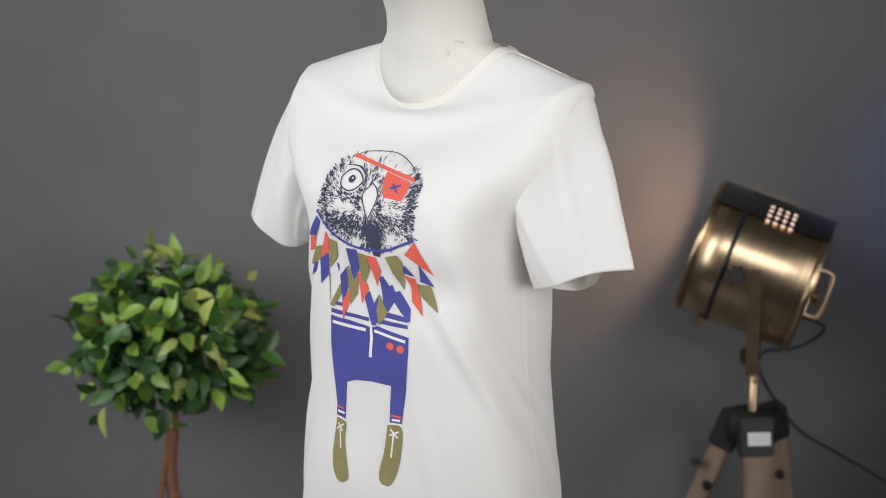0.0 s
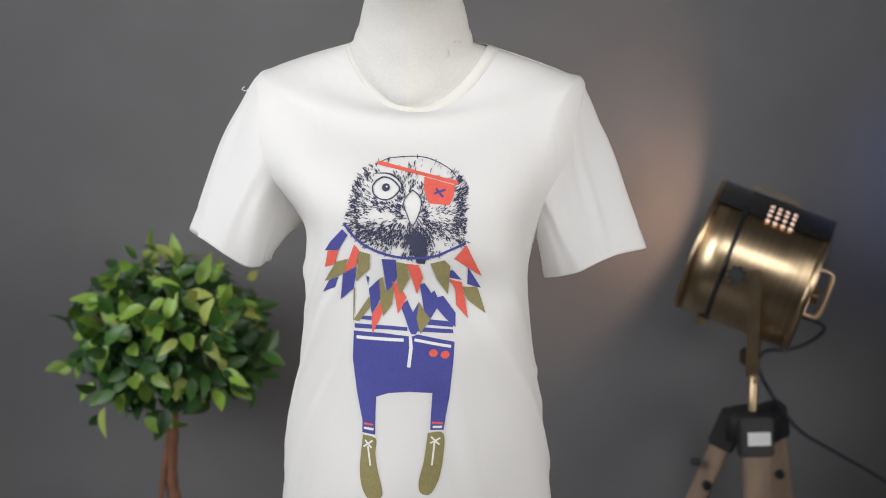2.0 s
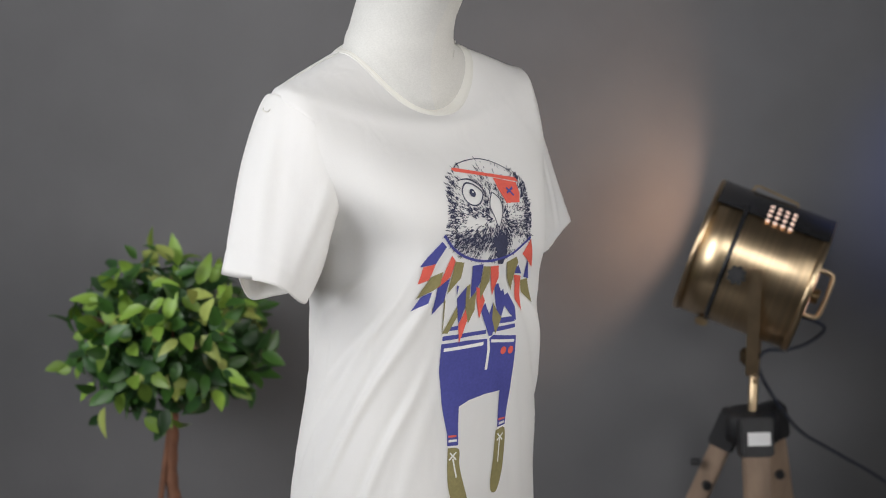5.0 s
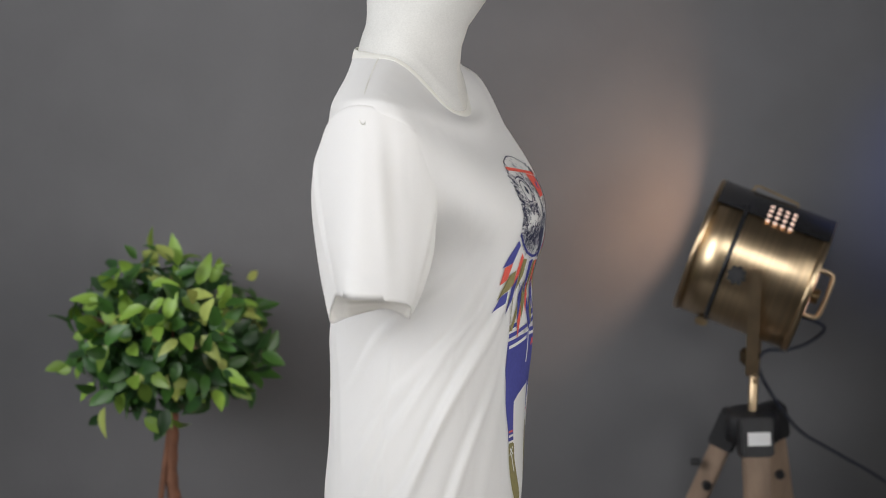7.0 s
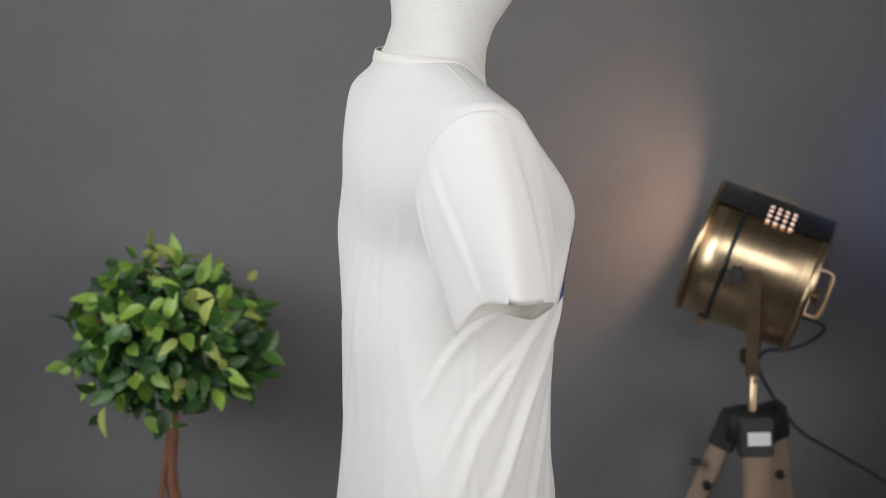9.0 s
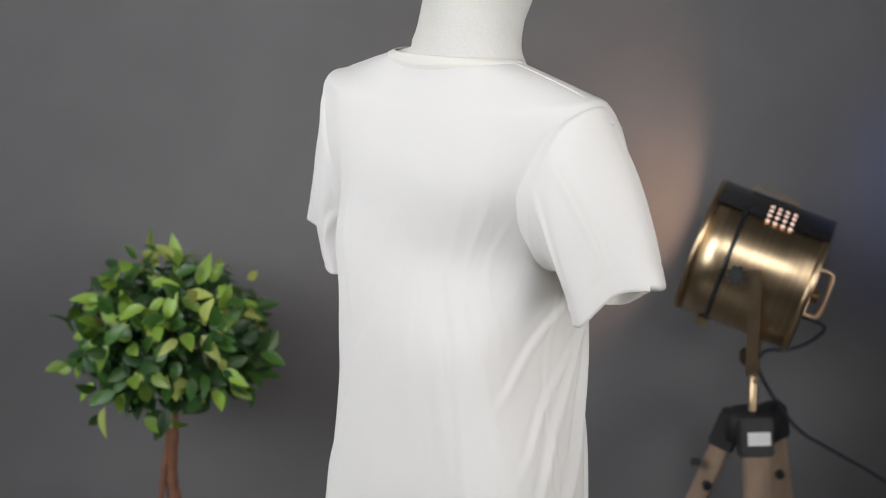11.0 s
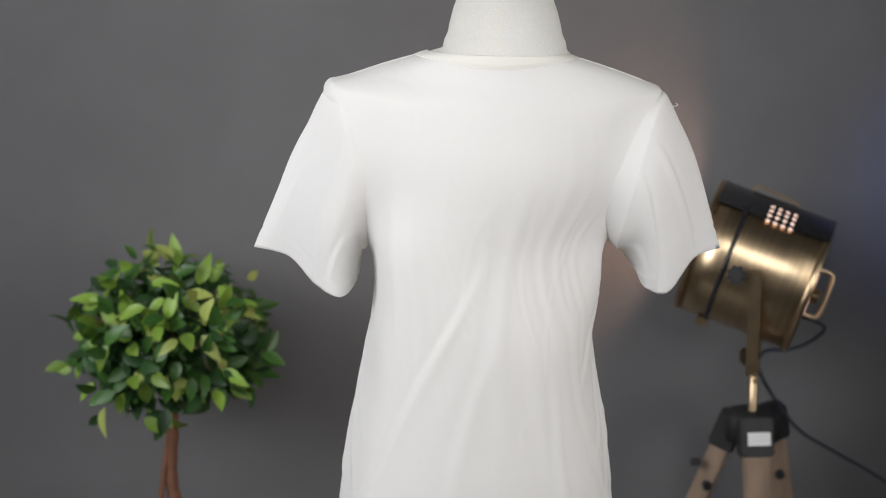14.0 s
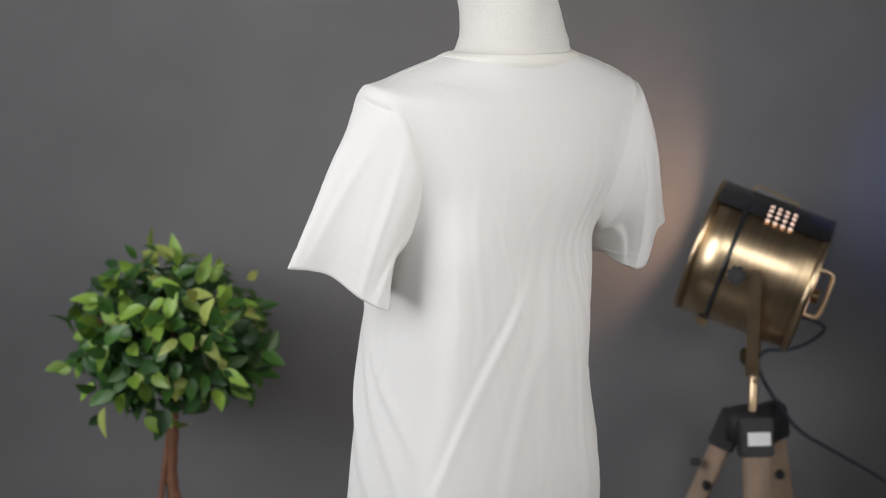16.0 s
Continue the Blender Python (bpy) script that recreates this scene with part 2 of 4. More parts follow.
def section(z):
    """The cloth's distance from the heart of the body, all round, at the height z."""
    key = round(z, 3)
    if key not in section_cache:
        c = np.array([np.interp(key, REACH_AT, [row[i] for row in REACH]) for i in range(11)]) / 1000
        h = c @ BASIS - HEART[0] * np.cos(PHI) - HEART[1] * np.sin(PHI)
        lean = np.cos(PHI[:, None] - PHI[None, :])
        far = np.where(lean > 0.2, h[None, :] / np.maximum(lean, 0.2), 9.0).min(axis=1)
        far = sum(np.roll(far, k) * w for k, w in ((-4, 1), (-2, 2), (0, 3), (2, 2), (4, 1))) / 9
        section_cache[key] = np.append(far, far[0])
    return section_cache[key]


def ring_point(v, angle, inset=0.0):
    w, f, k, n, zs, zf, zb = ring_row(v)
    w, f, k = w - inset, f + inset, k - inset
    c, s = math.cos(angle), math.sin(angle)
    x = w * math.copysign(abs(c) ** (2 / n), c)
    mid = (f + k) / 2
    y = mid + (k - mid) * math.copysign(abs(s) ** (2 / n), s)
    y += x * (0.09 if v < 10 else 0.09 - 0.035 * (v - 10))
    z = zs * c * c + (zb if s > 0 else zf) * s * s
    share = min(1.0, max(0.0, (1.240 - z) / 0.115))
    if share > 0:
        share = share * share * (3 - 2 * share)
        a = math.atan2(y - HEART[1], x - HEART[0]) % (2 * math.pi)
        r = float(np.interp(a, np.append(PHI, 2 * math.pi), section(min(max(z, 0.70), 1.15)))) - inset
        x += share * (HEART[0] + r * math.cos(a) - x)
        y += share * (HEART[1] + r * math.sin(a) - y)
    return Vector((x, y, z))


# folds: from (turn, height) to (turn, height), width, depth; turn 0 is the wearer's left, 90 the back, 180 the right, 270 the front
FOLDS = [
    (240, 1.09, 185, 0.86, 0.0075, 0.0054), (232, 1.05, 172, 0.80, 0.0083, 0.0068), (222, 1.09, 160, 0.84, 0.0075, 0.0061),
    (212, 1.06, 158, 0.90, 0.0060, 0.0047), (236, 0.97, 196, 0.74, 0.0090, 0.0061), (205, 1.12, 150, 0.98, 0.0067, 0.0047),
    (250, 0.98, 222, 0.72, 0.012, 0.0030), (180, 1.09, 176, 0.72, 0.004, 0.0018),
    (300, 1.09, 355, 0.86, 0.010, 0.0040), (308, 1.05, 368, 0.80, 0.011, 0.0050), (318, 1.09, 380, 0.84, 0.010, 0.0045),
    (328, 1.06, 382, 0.90, 0.008, 0.0035), (290, 0.98, 318, 0.72, 0.012, 0.0030), (0, 1.09, 4, 0.72, 0.004, 0.0018),
    (100, 1.20, 96, 0.90, 0.010, 0.0022), (84, 1.10, 40, 0.78, 0.008, 0.0026), (76, 1.06, 48, 0.86, 0.007, 0.0030),
    (118, 1.24, 122, 1.05, 0.007, 0.0017), (128, 1.22, 134, 1.04, 0.006, 0.0017), (62, 1.22, 58, 1.05, 0.006, 0.0017),
    (52, 1.22, 46, 1.06, 0.006, 0.0014), (140, 1.20, 146, 1.06, 0.006, 0.0017), (110, 1.00, 130, 0.74, 0.011, 0.0022),
    (95, 1.23, 78, 1.08, 0.0028, 0.0016), (70, 1.19, 84, 1.06, 0.0026, 0.0016), (106, 1.17, 112, 1.02, 0.0028, 0.0014), (64, 1.14, 74, 0.99, 0.0028, 0.0014),
    (130, 1.13, 116, 0.99, 0.0030, 0.0018), (146, 1.16, 134, 1.08, 0.0030, 0.0009), (152, 1.10, 138, 1.02, 0.0030, 0.0009), (160, 1.20, 147, 1.12, 0.0030, 0.0009),
    (112, 0.94, 104, 0.89, 0.0030, 0.0022), (196, 1.02, 170, 0.90, 0.0032, 0.0020), (226, 1.10, 206, 1.00, 0.0032, 0.0016), (188, 0.98, 166, 0.84, 0.0034, 0.0022),
    (34, 1.16, 44, 1.06, 0.0030, 0.0020), (20, 1.10, 36, 0.98, 0.0030, 0.0020), (344, 1.08, 362, 0.94, 0.0032, 0.0020), (322, 1.16, 338, 1.04, 0.0032, 0.0018),
    (122, 0.95, 128, 0.72, 0.007, 0.0030), (92, 1.02, 78, 0.74, 0.009, 0.0026), (136, 1.07, 152, 0.80, 0.009, 0.0019),
]


def fold_depth(deg, z):
    total = 0.0
    for a0, z0, a1, z1, wide, deep in FOLDS:
        for turn in (-360, 0, 360):
            u, u0, u1 = (deg + turn) * 0.0028, a0 * 0.0028, a1 * 0.0028
            dx, dz = u1 - u0, z1 - z0
            ln = math.hypot(dx, dz)
            t = ((u - u0) * dx + (z - z0) * dz) / ln / ln
            if not -0.3 < t < 1.3:
                continue
            bow = 0.012 * math.sin(math.pi * min(max(t, 0), 1))
            q = (((u - u0) * dz - (z - z0) * dx) / ln - bow) / wide
            if abs(q) < 3.5:
                ends = min(max((t + 0.3) / 0.45, 0), 1) * min(max((1.3 - t) / 0.45, 0), 1)
                total += (0.35 if wide < 0.0036 else 0.62 if wide < 0.0092 else 0.55) * deep * ends * (math.exp(-q * q) - 0.55 * math.exp(-(q - 1.5) ** 2))
    return total


def shirt_body():
    around, rows = 288, 176
    top = len(RINGS) - 1
    verts, faces = [], []
    base = np.array([[ring_point(top * r / rows, 2 * math.pi * k / around) for k in range(around)] for r in range(rows + 1)])
    # the cloth glides from the chest and the shoulders into the hanging part
    for _ in range(26):
        base[1:-1] = 0.25 * base[:-2] + 0.5 * base[1:-1] + 0.25 * base[2:]
    for r in range(rows + 1):
        v = top * r / rows
        for k in range(around):
            deg = 360.0 * k / around
            p = Vector(base[r, k])
            c = Vector((p.x, p.y - 0.02, 0)).normalized()
            deep = fold_depth(deg, p.z) * min(1.0, max(0.0, (1.30 - p.z) / 0.06))
            deep += 0.0022 * noise.noise(Vector((p.x * 9, p.y * 9, p.z * 5))) * min(1.0, (top - v) / 2)
            verts.append(p + c * deep)
    for r in range(rows):
        for k in range(around):
            j = (k + 1) % around
            faces.append((r * around + k, r * around + j, (r + 1) * around + j, (r + 1) * around + k))
    return mesh_of("body", verts, faces, COTTON)


def neckband(wide, lift):
    """A rib band of even width that follows the neckline, lying on the cloth, with a stitched outer edge."""
    around = 240
    top = len(RINGS) - 1.0
    rows = [(1.0, -0.0003), (1.0, lift * 0.6), (0.93, lift * 1.0), (0.89, lift * 0.35), (0.85, lift * 1.0), (0.6, lift * 1.3), (0.3, lift * 1.4), (0.1, lift * 1.3), (0.0, lift), (-0.02, 0.0), (0.0, -lift), (0.15, -lift)]
    verts = [None] * (len(rows) * around)
    for k in range(around):
        a = 2 * math.pi * k / around
        edge = ring_point(top, a)
        v, p, walked, line = top, edge, 0.0, [(0.0, edge)]
        while walked < wide * 1.3:
            v -= 0.02
            q = ring_point(v, a)
            walked += (q - p).length
            p = q
            line.append((walked, q))
        away = [d for d, q in line]
        side_step = ring_point(top - 0.1, a + 0.03) - ring_point(top - 0.1, a - 0.03)
        n = (line[-1][1] - edge).cross(side_step).normalized()
        if n.z < 0:
            n = -n
        for r, (share, up) in enumerate(rows):
            d = max(share, 0.0) * wide
            q = Vector([float(np.interp(d, away, [pt[i] for _, pt in line])) for i in range(3)])
            if share < 0:
                q -= (line[3][1] - edge).normalized() * 0.0006
            verts[r * around + k] = q + n * up
    faces = []
    for r in range(len(rows) - 1):
        for k in range(around):
            j = (k + 1) % around
            faces.append((r * around + k, r * around + j, (r + 1) * around + j, (r + 1) * around + k))
    return mesh_of("collar", verts, faces, RIB)


# rings of a sleeve, in mm outwards, backwards and up: eight places from its upper edge over the front
SLEEVE = {
    -1: [
        [(217, 29, 1340), (199, -23, 1314), (177, -41, 1239), (169, -18, 1165), (166, 27, 1136), (164, 74, 1162), (179, 98, 1237), (201, 75, 1313)],
        [(262, 16, 1259), (232, -39, 1232), (201, -59, 1182), (186, -35, 1142), (177, 5, 1125), (194, 60, 1145), (208, 90, 1190), (237, 70, 1242)],
        [(307, 4, 1135), (266, -47, 1126), (225, -39, 1098), (204, -26, 1093), (196, 3, 1098), (205, 42, 1087), (231, 58, 1084), (266, 37, 1126)],
    ],
    1: [
        [(206, 53, 1348), (182, 3, 1316), (167, -21, 1238), (160, -4, 1160), (164, 39, 1129), (168, 83, 1162), (172, 112, 1240), (191, 99, 1322)],
        [(257, 50, 1252), (223, 6, 1224), (191, -26, 1174), (170, -10, 1138), (168, 36, 1122), (186, 85, 1135), (202, 104, 1178), (230, 82, 1226)],
        [(306, 36, 1129), (264, 7, 1122), (216, -7, 1100), (177, 9, 1088), (176, 43, 1083), (194, 84, 1075), (226, 74, 1090), (261, 50, 1120)],
    ],
}


def sleeve_ring(points, b):
    """A place on a closed smooth ring through eight points."""
    u = b / (2 * math.pi) * 8
    i = int(u) % 8
    t = u - int(u)
    p, q, r, w = (Vector(points[(i + k) % 8]) for k in (-1, 0, 1, 2))
    return 0.5 * (2 * q + (r - p) * t + (2 * p - 5 * q + 4 * r - w) * t * t + (3 * q - p - 3 * r + w) * t ** 3) / 1000


# soft creases of a sleeve: place round it, drift towards the hem, width, depth
CREASES = [(0.55, 0.25, 0.10, 0.0030), (1.5, -0.35, 0.12, 0.0035), (2.5, 0.3, 0.10, 0.0030), (3.9, 0.45, 0.11, 0.0040), (4.8, -0.4, 0.09, 0.0035), (5.5, 0.35, 0.08, 0.0030)]


def sleeve_point(side, s, b):
    """s from the armhole to the hem, b round the sleeve from its upper edge over the front."""
    hole, middle, hem = (sleeve_ring(ring, b) for ring in SLEEVE[side])
    t = max(s, 0.0)
    p = (1 - t) * (1 - 2 * t) * hole + 4 * t * (1 - t) * middle + t * (2 * t - 1) * hem
    if s < 0:
        heart = Vector((0.15, 0.035, 1.24))
        p = p + (heart - p) * (-1.1 * s) + Vector((0.10 * s, 0, 0))
    cb, sb = math.cos(b), math.sin(b)
    swell = math.sin(math.pi * min(1.0, t * 0.85 + 0.05))
    for at, run, wide, deep in CREASES:
        q = math.sin(b - at - side * 0.2 - run * (t - 0.4)) / wide
        if abs(q) < 4 and math.cos(b - at) > 0:
            p += Vector((0.5 * cb + 0.2, -0.8 * sb, 0.3 * cb)) * deep * swell * (math.exp(-q * q) - 0.5 * math.exp(-(q - 1.4) ** 2))
    p.x *= side
    return p


def sleeve(side):
    around, rows = 160, 72
    verts, faces = [], []
    for r in range(rows + 1):
        s = -0.18 + 1.18 * r / rows
        for k in range(around):
            p = sleeve_point(side, s, 2 * math.pi * k / around)
            groove = -0.0012 * math.exp(-((s - 0.9) / 0.012) ** 2)
            wob = 0.003 * noise.noise(Vector((p.x * 18, p.y * 18, p.z * 9 + side))) * min(1, max(0, s * 3))
            verts.append(p + Vector((side, 0, 0)) * (groove + wob))
    # the hem, turned in
    ring = verts[-around:]
    middle = sum(ring, Vector()) / around
    for s, deep in ((1.0, 0.0010), (0.97, 0.0010)):
        for k in range(around):
            p = sleeve_point(side, s, 2 * math.pi * k / around)
            verts.append(p + (middle - p).normalized() * deep)
    rows += 2
    for r in range(rows):
        for k in range(around):
            j = (k + 1) % around
            q = (r * around + k, r * around + j, (r + 1) * around + j, (r + 1) * around + k)
            faces.append(q if side < 0 else q[::-1])
    return mesh_of("sleeve", verts, faces, COTTON)


def blend_seams(body, sleeves, reach=0.034):
    """Fills the valley where a sleeve meets the body, as sewn cloth does."""

    def tree(me):
        return BVHTree.FromPolygons([v.co.copy() for v in me.vertices], [tuple(p.vertices) for p in me.polygons])

    trees = [tree(me) for me in sleeves]
    whole = tree(body)
    moves = []
    for v in body.vertices:
        if v.co.z > 1.08 and abs(v.co.x) > 0.06:
            near = trees[0 if v.co.x < 0 else 1].find_nearest(v.co, reach)
            if near[0] is not None:
                fade = min(1.0, (v.co.z - 1.08) / 0.08) * min(1.0, max(0.0, (1.375 - v.co.z) / 0.04))
                moves.append((v, v.normal * reach / 4 * (1 - near[3] / reach) ** 2 * fade))
    for me in sleeves:
        way = -1 if me is sleeves[0] else 1
        for v in me.vertices:
            near = whole.find_nearest(v.co, reach)
            if near[0] is not None:
                fade = min(1.0, max(0.0, (v.co.z - 1.12) / 0.08)) * min(1.0, max(0.0, (1.36 - v.co.z) / 0.05))
                n = v.normal if v.normal.dot(v.co - Vector((0.2 * way, 0.03, 1.22))) > 0 else -v.normal
                fade *= min(1.0, max(0.0, 1.0 + 1.6 * n.z))
                moves.append((v, n * reach / 4 * (1 - near[3] / reach) ** 2 * fade))
    for v, d in moves:
        v.co += d
    for me in (body, *sleeves):
        me.update()


t_shirt = tagged(new("t_shirt"), "white cotton t-shirt with a printed bird, worn by a dress form", "t-shirt")
shirt_mesh = shirt_body()
sleeve_meshes = [sleeve(-1), sleeve(1)]
blend_seams(shirt_mesh, sleeve_meshes)
BODY_TREE = BVHTree.FromPolygons([v.co.copy() for v in shirt_mesh.vertices], [tuple(p.vertices) for p in shirt_mesh.polygons])
part("body", shirt_mesh, COTTON, t_shirt)
for me in sleeve_meshes:
    part("sleeve", me, COTTON, t_shirt)
part("collar", neckband(0.0165, 0.0011), RIB, t_shirt, "ribbed white neckband")



def back_at(x, z, lift):
    hit, normal, _, _ = BODY_TREE.ray_cast(Vector((x, 1.0, z)), Vector((0, -1, 0)))
    return hit + Vector((0, 1, 0)) * lift


# label stitches inside the back of the neck show as two short ridges
for x in (0.0284, -0.0195):
    part("stitch", tube([back_at(x, z, 0.0004) for z in (1.3855, 1.381, 1.3765)], 0.0006, 6), RIB, t_shirt)
# shoulder seams run from the neckband to the sleeves
for side in (1, -1):
    line = [ring_point(v, (0.12 if side > 0 else math.pi - 0.12)) + Vector((0, 0, 0.0004)) for v in np.linspace(9.6, 11.7, 16)]
    part("shoulder_seam", tube(line, 0.0008, 6), RIB, t_shirt)
# a loose thread on the shoulder
part("loose_thread", tube(spline([(-0.210, 0.024, 1.332), (-0.224, 0.020, 1.327), (-0.232, 0.018, 1.322), (-0.237, 0.021, 1.324), (-0.234, 0.023, 1.327)], 4), 0.0006, 5), RIB, t_shirt, "frayed loose white thread")

# ---- the print: outlines in millimetres, sideways from the middle and up from the floor


def on_shirt(x, z, lift):
    x, z = x * 0.985 + 0.0055 * min(1.0, max(0.0, (z - 0.93) / 0.20)), z - 0.002
    hit, normal, _, _ = BODY_TREE.ray_cast(Vector((x, -1.0, z)), Vector((0, 1, 0)))
    if hit is None:
        return Vector((x, -0.1, z))
    if normal.y > 0:
        normal = -normal
    return hit + normal * lift


def printed(name, outlines, ink, layer, parent, label=""):
    """Ink shapes cut into small cells and laid on the cloth."""
    bm = bmesh.new()
    for pts in outlines:
        bm.faces.new([bm.verts.new((x / 1000, 0, z / 1000)) for x, z in pts])
    xs = [v.co.x for v in bm.verts]
    zs = [v.co.z for v in bm.verts]
    step = 0.004
    for lo, hi, no in ((min(xs), max(xs), (1, 0, 0)), (min(zs), max(zs), (0, 0, 1))):
        c = math.floor(lo / step) * step + step
        while c < hi:
            bmesh.ops.bisect_plane(bm, geom=[*bm.verts, *bm.edges, *bm.faces], plane_co=Vector(no) * c, plane_no=no, dist=1e-7)
            c += step
    bmesh.ops.triangulate(bm, faces=[f for f in bm.faces if len(f.verts) > 4])
    for v in bm.verts:
        v.co = on_shirt(v.co.x, v.co.z, 0.0008 + 0.00015 * layer)
    for f in bm.faces:
        f.smooth = True
    bmesh.ops.recalc_face_normals(bm, faces=bm.faces)
    return part(name, bm, INK[ink], parent, label)


def stroke(points, wide, taper=False):
    """The outline of a brush line."""
    left, right = [], []
    p = [Vector(q) for q in points]
    for i, q in enumerate(p):
        d = (p[min(i + 1, len(p) - 1)] - p[max(i - 1, 0)]).normalized()
        w = wide / 2 * ((1 - abs(2 * i / (len(p) - 1) - 1)) * 0.8 + 0.2 if taper else 1)
        left.append((q.x - d.y * w, q.y + d.x * w))
        right.append((q.x + d.y * w, q.y - d.x * w))
    return left + right[::-1]


def disc(cx, cz, rx, rz, n=24):
    return [(cx + rx * math.cos(2 * math.pi * k / n), cz + rz * math.sin(2 * math.pi * k / n)) for k in range(n)]


def curve2(points, n=6):
    return [(q.x, q.y) for q in spline([(x, z, 0) for x, z in points], n)]


FEATHERS = [
    ("blue", [(-83, 1172), (-76, 1165), (-88, 1144), (-107, 1141), (-99, 1154)]),
    ("red", [(-103, 1141), (-88, 1144), (-94, 1124), (-107, 1119)]),
    ("olive", [(-91, 1128), (-77, 1133), (-79, 1116), (-88, 1109), (-107, 1100), (-101, 1112)]),
    ("blue", [(-101, 1102), (-88, 1108), (-92, 1094), (-110, 1084)]),
    ("red", [(-67, 1153), (-61, 1146), (-65, 1125), (-82, 1113)]),
    ("blue", [(-82, 1113), (-65, 1124), (-68, 1094), (-85, 1078)]),
    ("olive", [(-61, 1145), (-47, 1142), (-48, 1122), (-65, 1103)]),
    ("blue", [(-52, 1113), (-48, 1111), (-49, 1099)]),
    ("blue", [(-32, 1136), (-14, 1136), (-12, 1112), (-24, 1087)]),
    ("blue", [(-48, 1095), (-35, 1109), (-31, 1086), (-43, 1061)]),
    ("olive", [(-68, 1097), (-66, 1094), (-66, 1063), (-67, 1047)]),
    ("olive", [(-67, 1052), (-47, 1085), (-45, 1072), (-59, 1051)]),
    ("red", [(-43, 1061), (-30, 1082), (-28, 1067), (-41, 1036)]),
    ("olive", [(-35, 1109), (-30, 1112), (-27, 1092), (-16, 1101), (-17, 1076), (-28, 1060), (-33, 1083)]),
    ("red", [(-18, 1106), (-9, 1102), (1, 1085), (-9, 1063)]),
    ("olive", [(-13, 1133), (0, 1131), (4, 1111), (-8, 1088), (-12, 1107)]),
    ("red", [(0, 1131), (15, 1130), (21, 1113), (14, 1090)]),
    ("olive", [(30, 1132), (48, 1137), (55, 1129), (53, 1090), (39, 1110)]),
    ("blue", [(55, 1122), (58, 1124), (70, 1110), (54, 1113)]),
    ("red", [(54, 1111), (70, 1107), (80, 1058), (64, 1076), (62, 1096)]),
    ("blue", [(77, 1128), (94, 1098), (77, 1104)]),
    ("red", [(75, 1157), (95, 1114), (60, 1139)]),
    ("olive", [(71, 1101), (89, 1100), (102, 1065), (78, 1083)]),
    ("blue", [(17, 1103), (23, 1105), (32, 1092), (36, 1095), (40, 1086), (47, 1088), (64, 1066), (65, 1048), (52, 1059), (40, 1072), (33, 1059), (26, 1059)]),
    ("blue", [(-6, 1074), (2, 1082), (10, 1066), (17, 1080), (26, 1059), (15, 1038), (9, 1038)]),
    ("olive", [(17, 1080), (24, 1069), (33, 1058), (21, 1039), (15, 1058)]),
]
TROUSERS = [(-66, 1038), (-28, 1038), (10, 1035), (18, 1038), (65, 1029), (65, 1007), (62, 955), (56, 910), (39, 910), (40, 960), (10, 961), (-17, 958), (-33, 952), (-33, 901), (-50, 903), (-50, 919), (-59, 957), (-66, 1001)]
STRIPE_A = [(-65, 1048), (-20, 1048), (4, 1047), (4, 1042), (-20, 1043), (-65, 1042)]
STRIPE_B = [(17, 1048), (62, 1045), (63, 1040), (18, 1042)]
STRIPE_C = [(-60, 1059), (-43, 1059), (-43, 1054), (-60, 1054)]
STRIPE_D = [(17, 1059), (51, 1056), (62, 1054), (62, 1048), (17, 1052)]
BOOT_L = [(-49, 900), (-32, 896), (-32, 877), (-29, 858), (-22, 831), (-22, 820), (-32, 814), (-42, 819), (-49, 834), (-52, 858)]
BOOT_R = [(36, 906), (56, 905), (56, 870), (51, 842), (42, 824), (34, 822), (27, 827), (26, 842), (32, 870)]
CREAM = [
    ([(-62, 1030), (0, 1030)], 4.3),
    ([(14, 1031), (61, 1023)], 3.8),
    ([(8, 994), (10, 1020), (8, 1038), (-9, 1040)], 4.6),
    ([(-48, 909), (-35, 908)], 3.2),
    ([(42, 914), (54, 914)], 3.2),
    ([(-46, 893), (-37, 883)], 2.2),
    ([(-48, 884), (-36, 893)], 2.2),
    ([(-42, 885), (-38, 860)], 2.4),
    ([(40, 901), (51, 890)], 2.2),
    ([(39, 892), (52, 899)], 2.2),
    ([(45, 895), (42, 862)], 2.4),
]
CUFFS = [(-48, 915), (-36, 914), (41, 920), (55, 919)]
DOTS = [(39, 1014), (54, 1012)]
HEAD = [(-28, 1258), (7, 1260), (29, 1256), (55, 1243), (70, 1228), (72, 1202), (71, 1176), (74, 1159), (54, 1150), (36, 1143), (12, 1138), (-7, 1139), (-29, 1143), (-52, 1152), (-68, 1164), (-79, 1179), (-72, 1200), (-70, 1221), (-62, 1239), (-44, 1252)]
COLLAR_ARC = [(-81, 1180), (-68, 1164), (-52, 1152), (-29, 1143), (-7, 1139), (12, 1139), (36, 1142), (54, 1150), (74, 1159)]
CROWN_ARC = [(-38, 1254), (-26, 1258), (7, 1260), (29, 1256), (49, 1247), (58, 1239)]
STRAP = [(-45, 1253), (-40, 1254), (60, 1234), (62, 1229), (21, 1238), (-15, 1245), (-42, 1250)]
PATCH = [(18, 1238), (57, 1229), (57, 1217), (52, 1206), (26, 1208), (19, 1224)]
CROSS = [(34, 1225), (44, 1215), (32, 1219), (46, 1224)]
EYE_MARKS = [(-29, 1224), (-29, 1225), (-28, 1226)]
BEAK = [(5, 1223), (-3, 1214), (-5, 1206), (0, 1194), (7, 1181), (15, 1196), (17, 1209), (13, 1217), (5, 1223)]
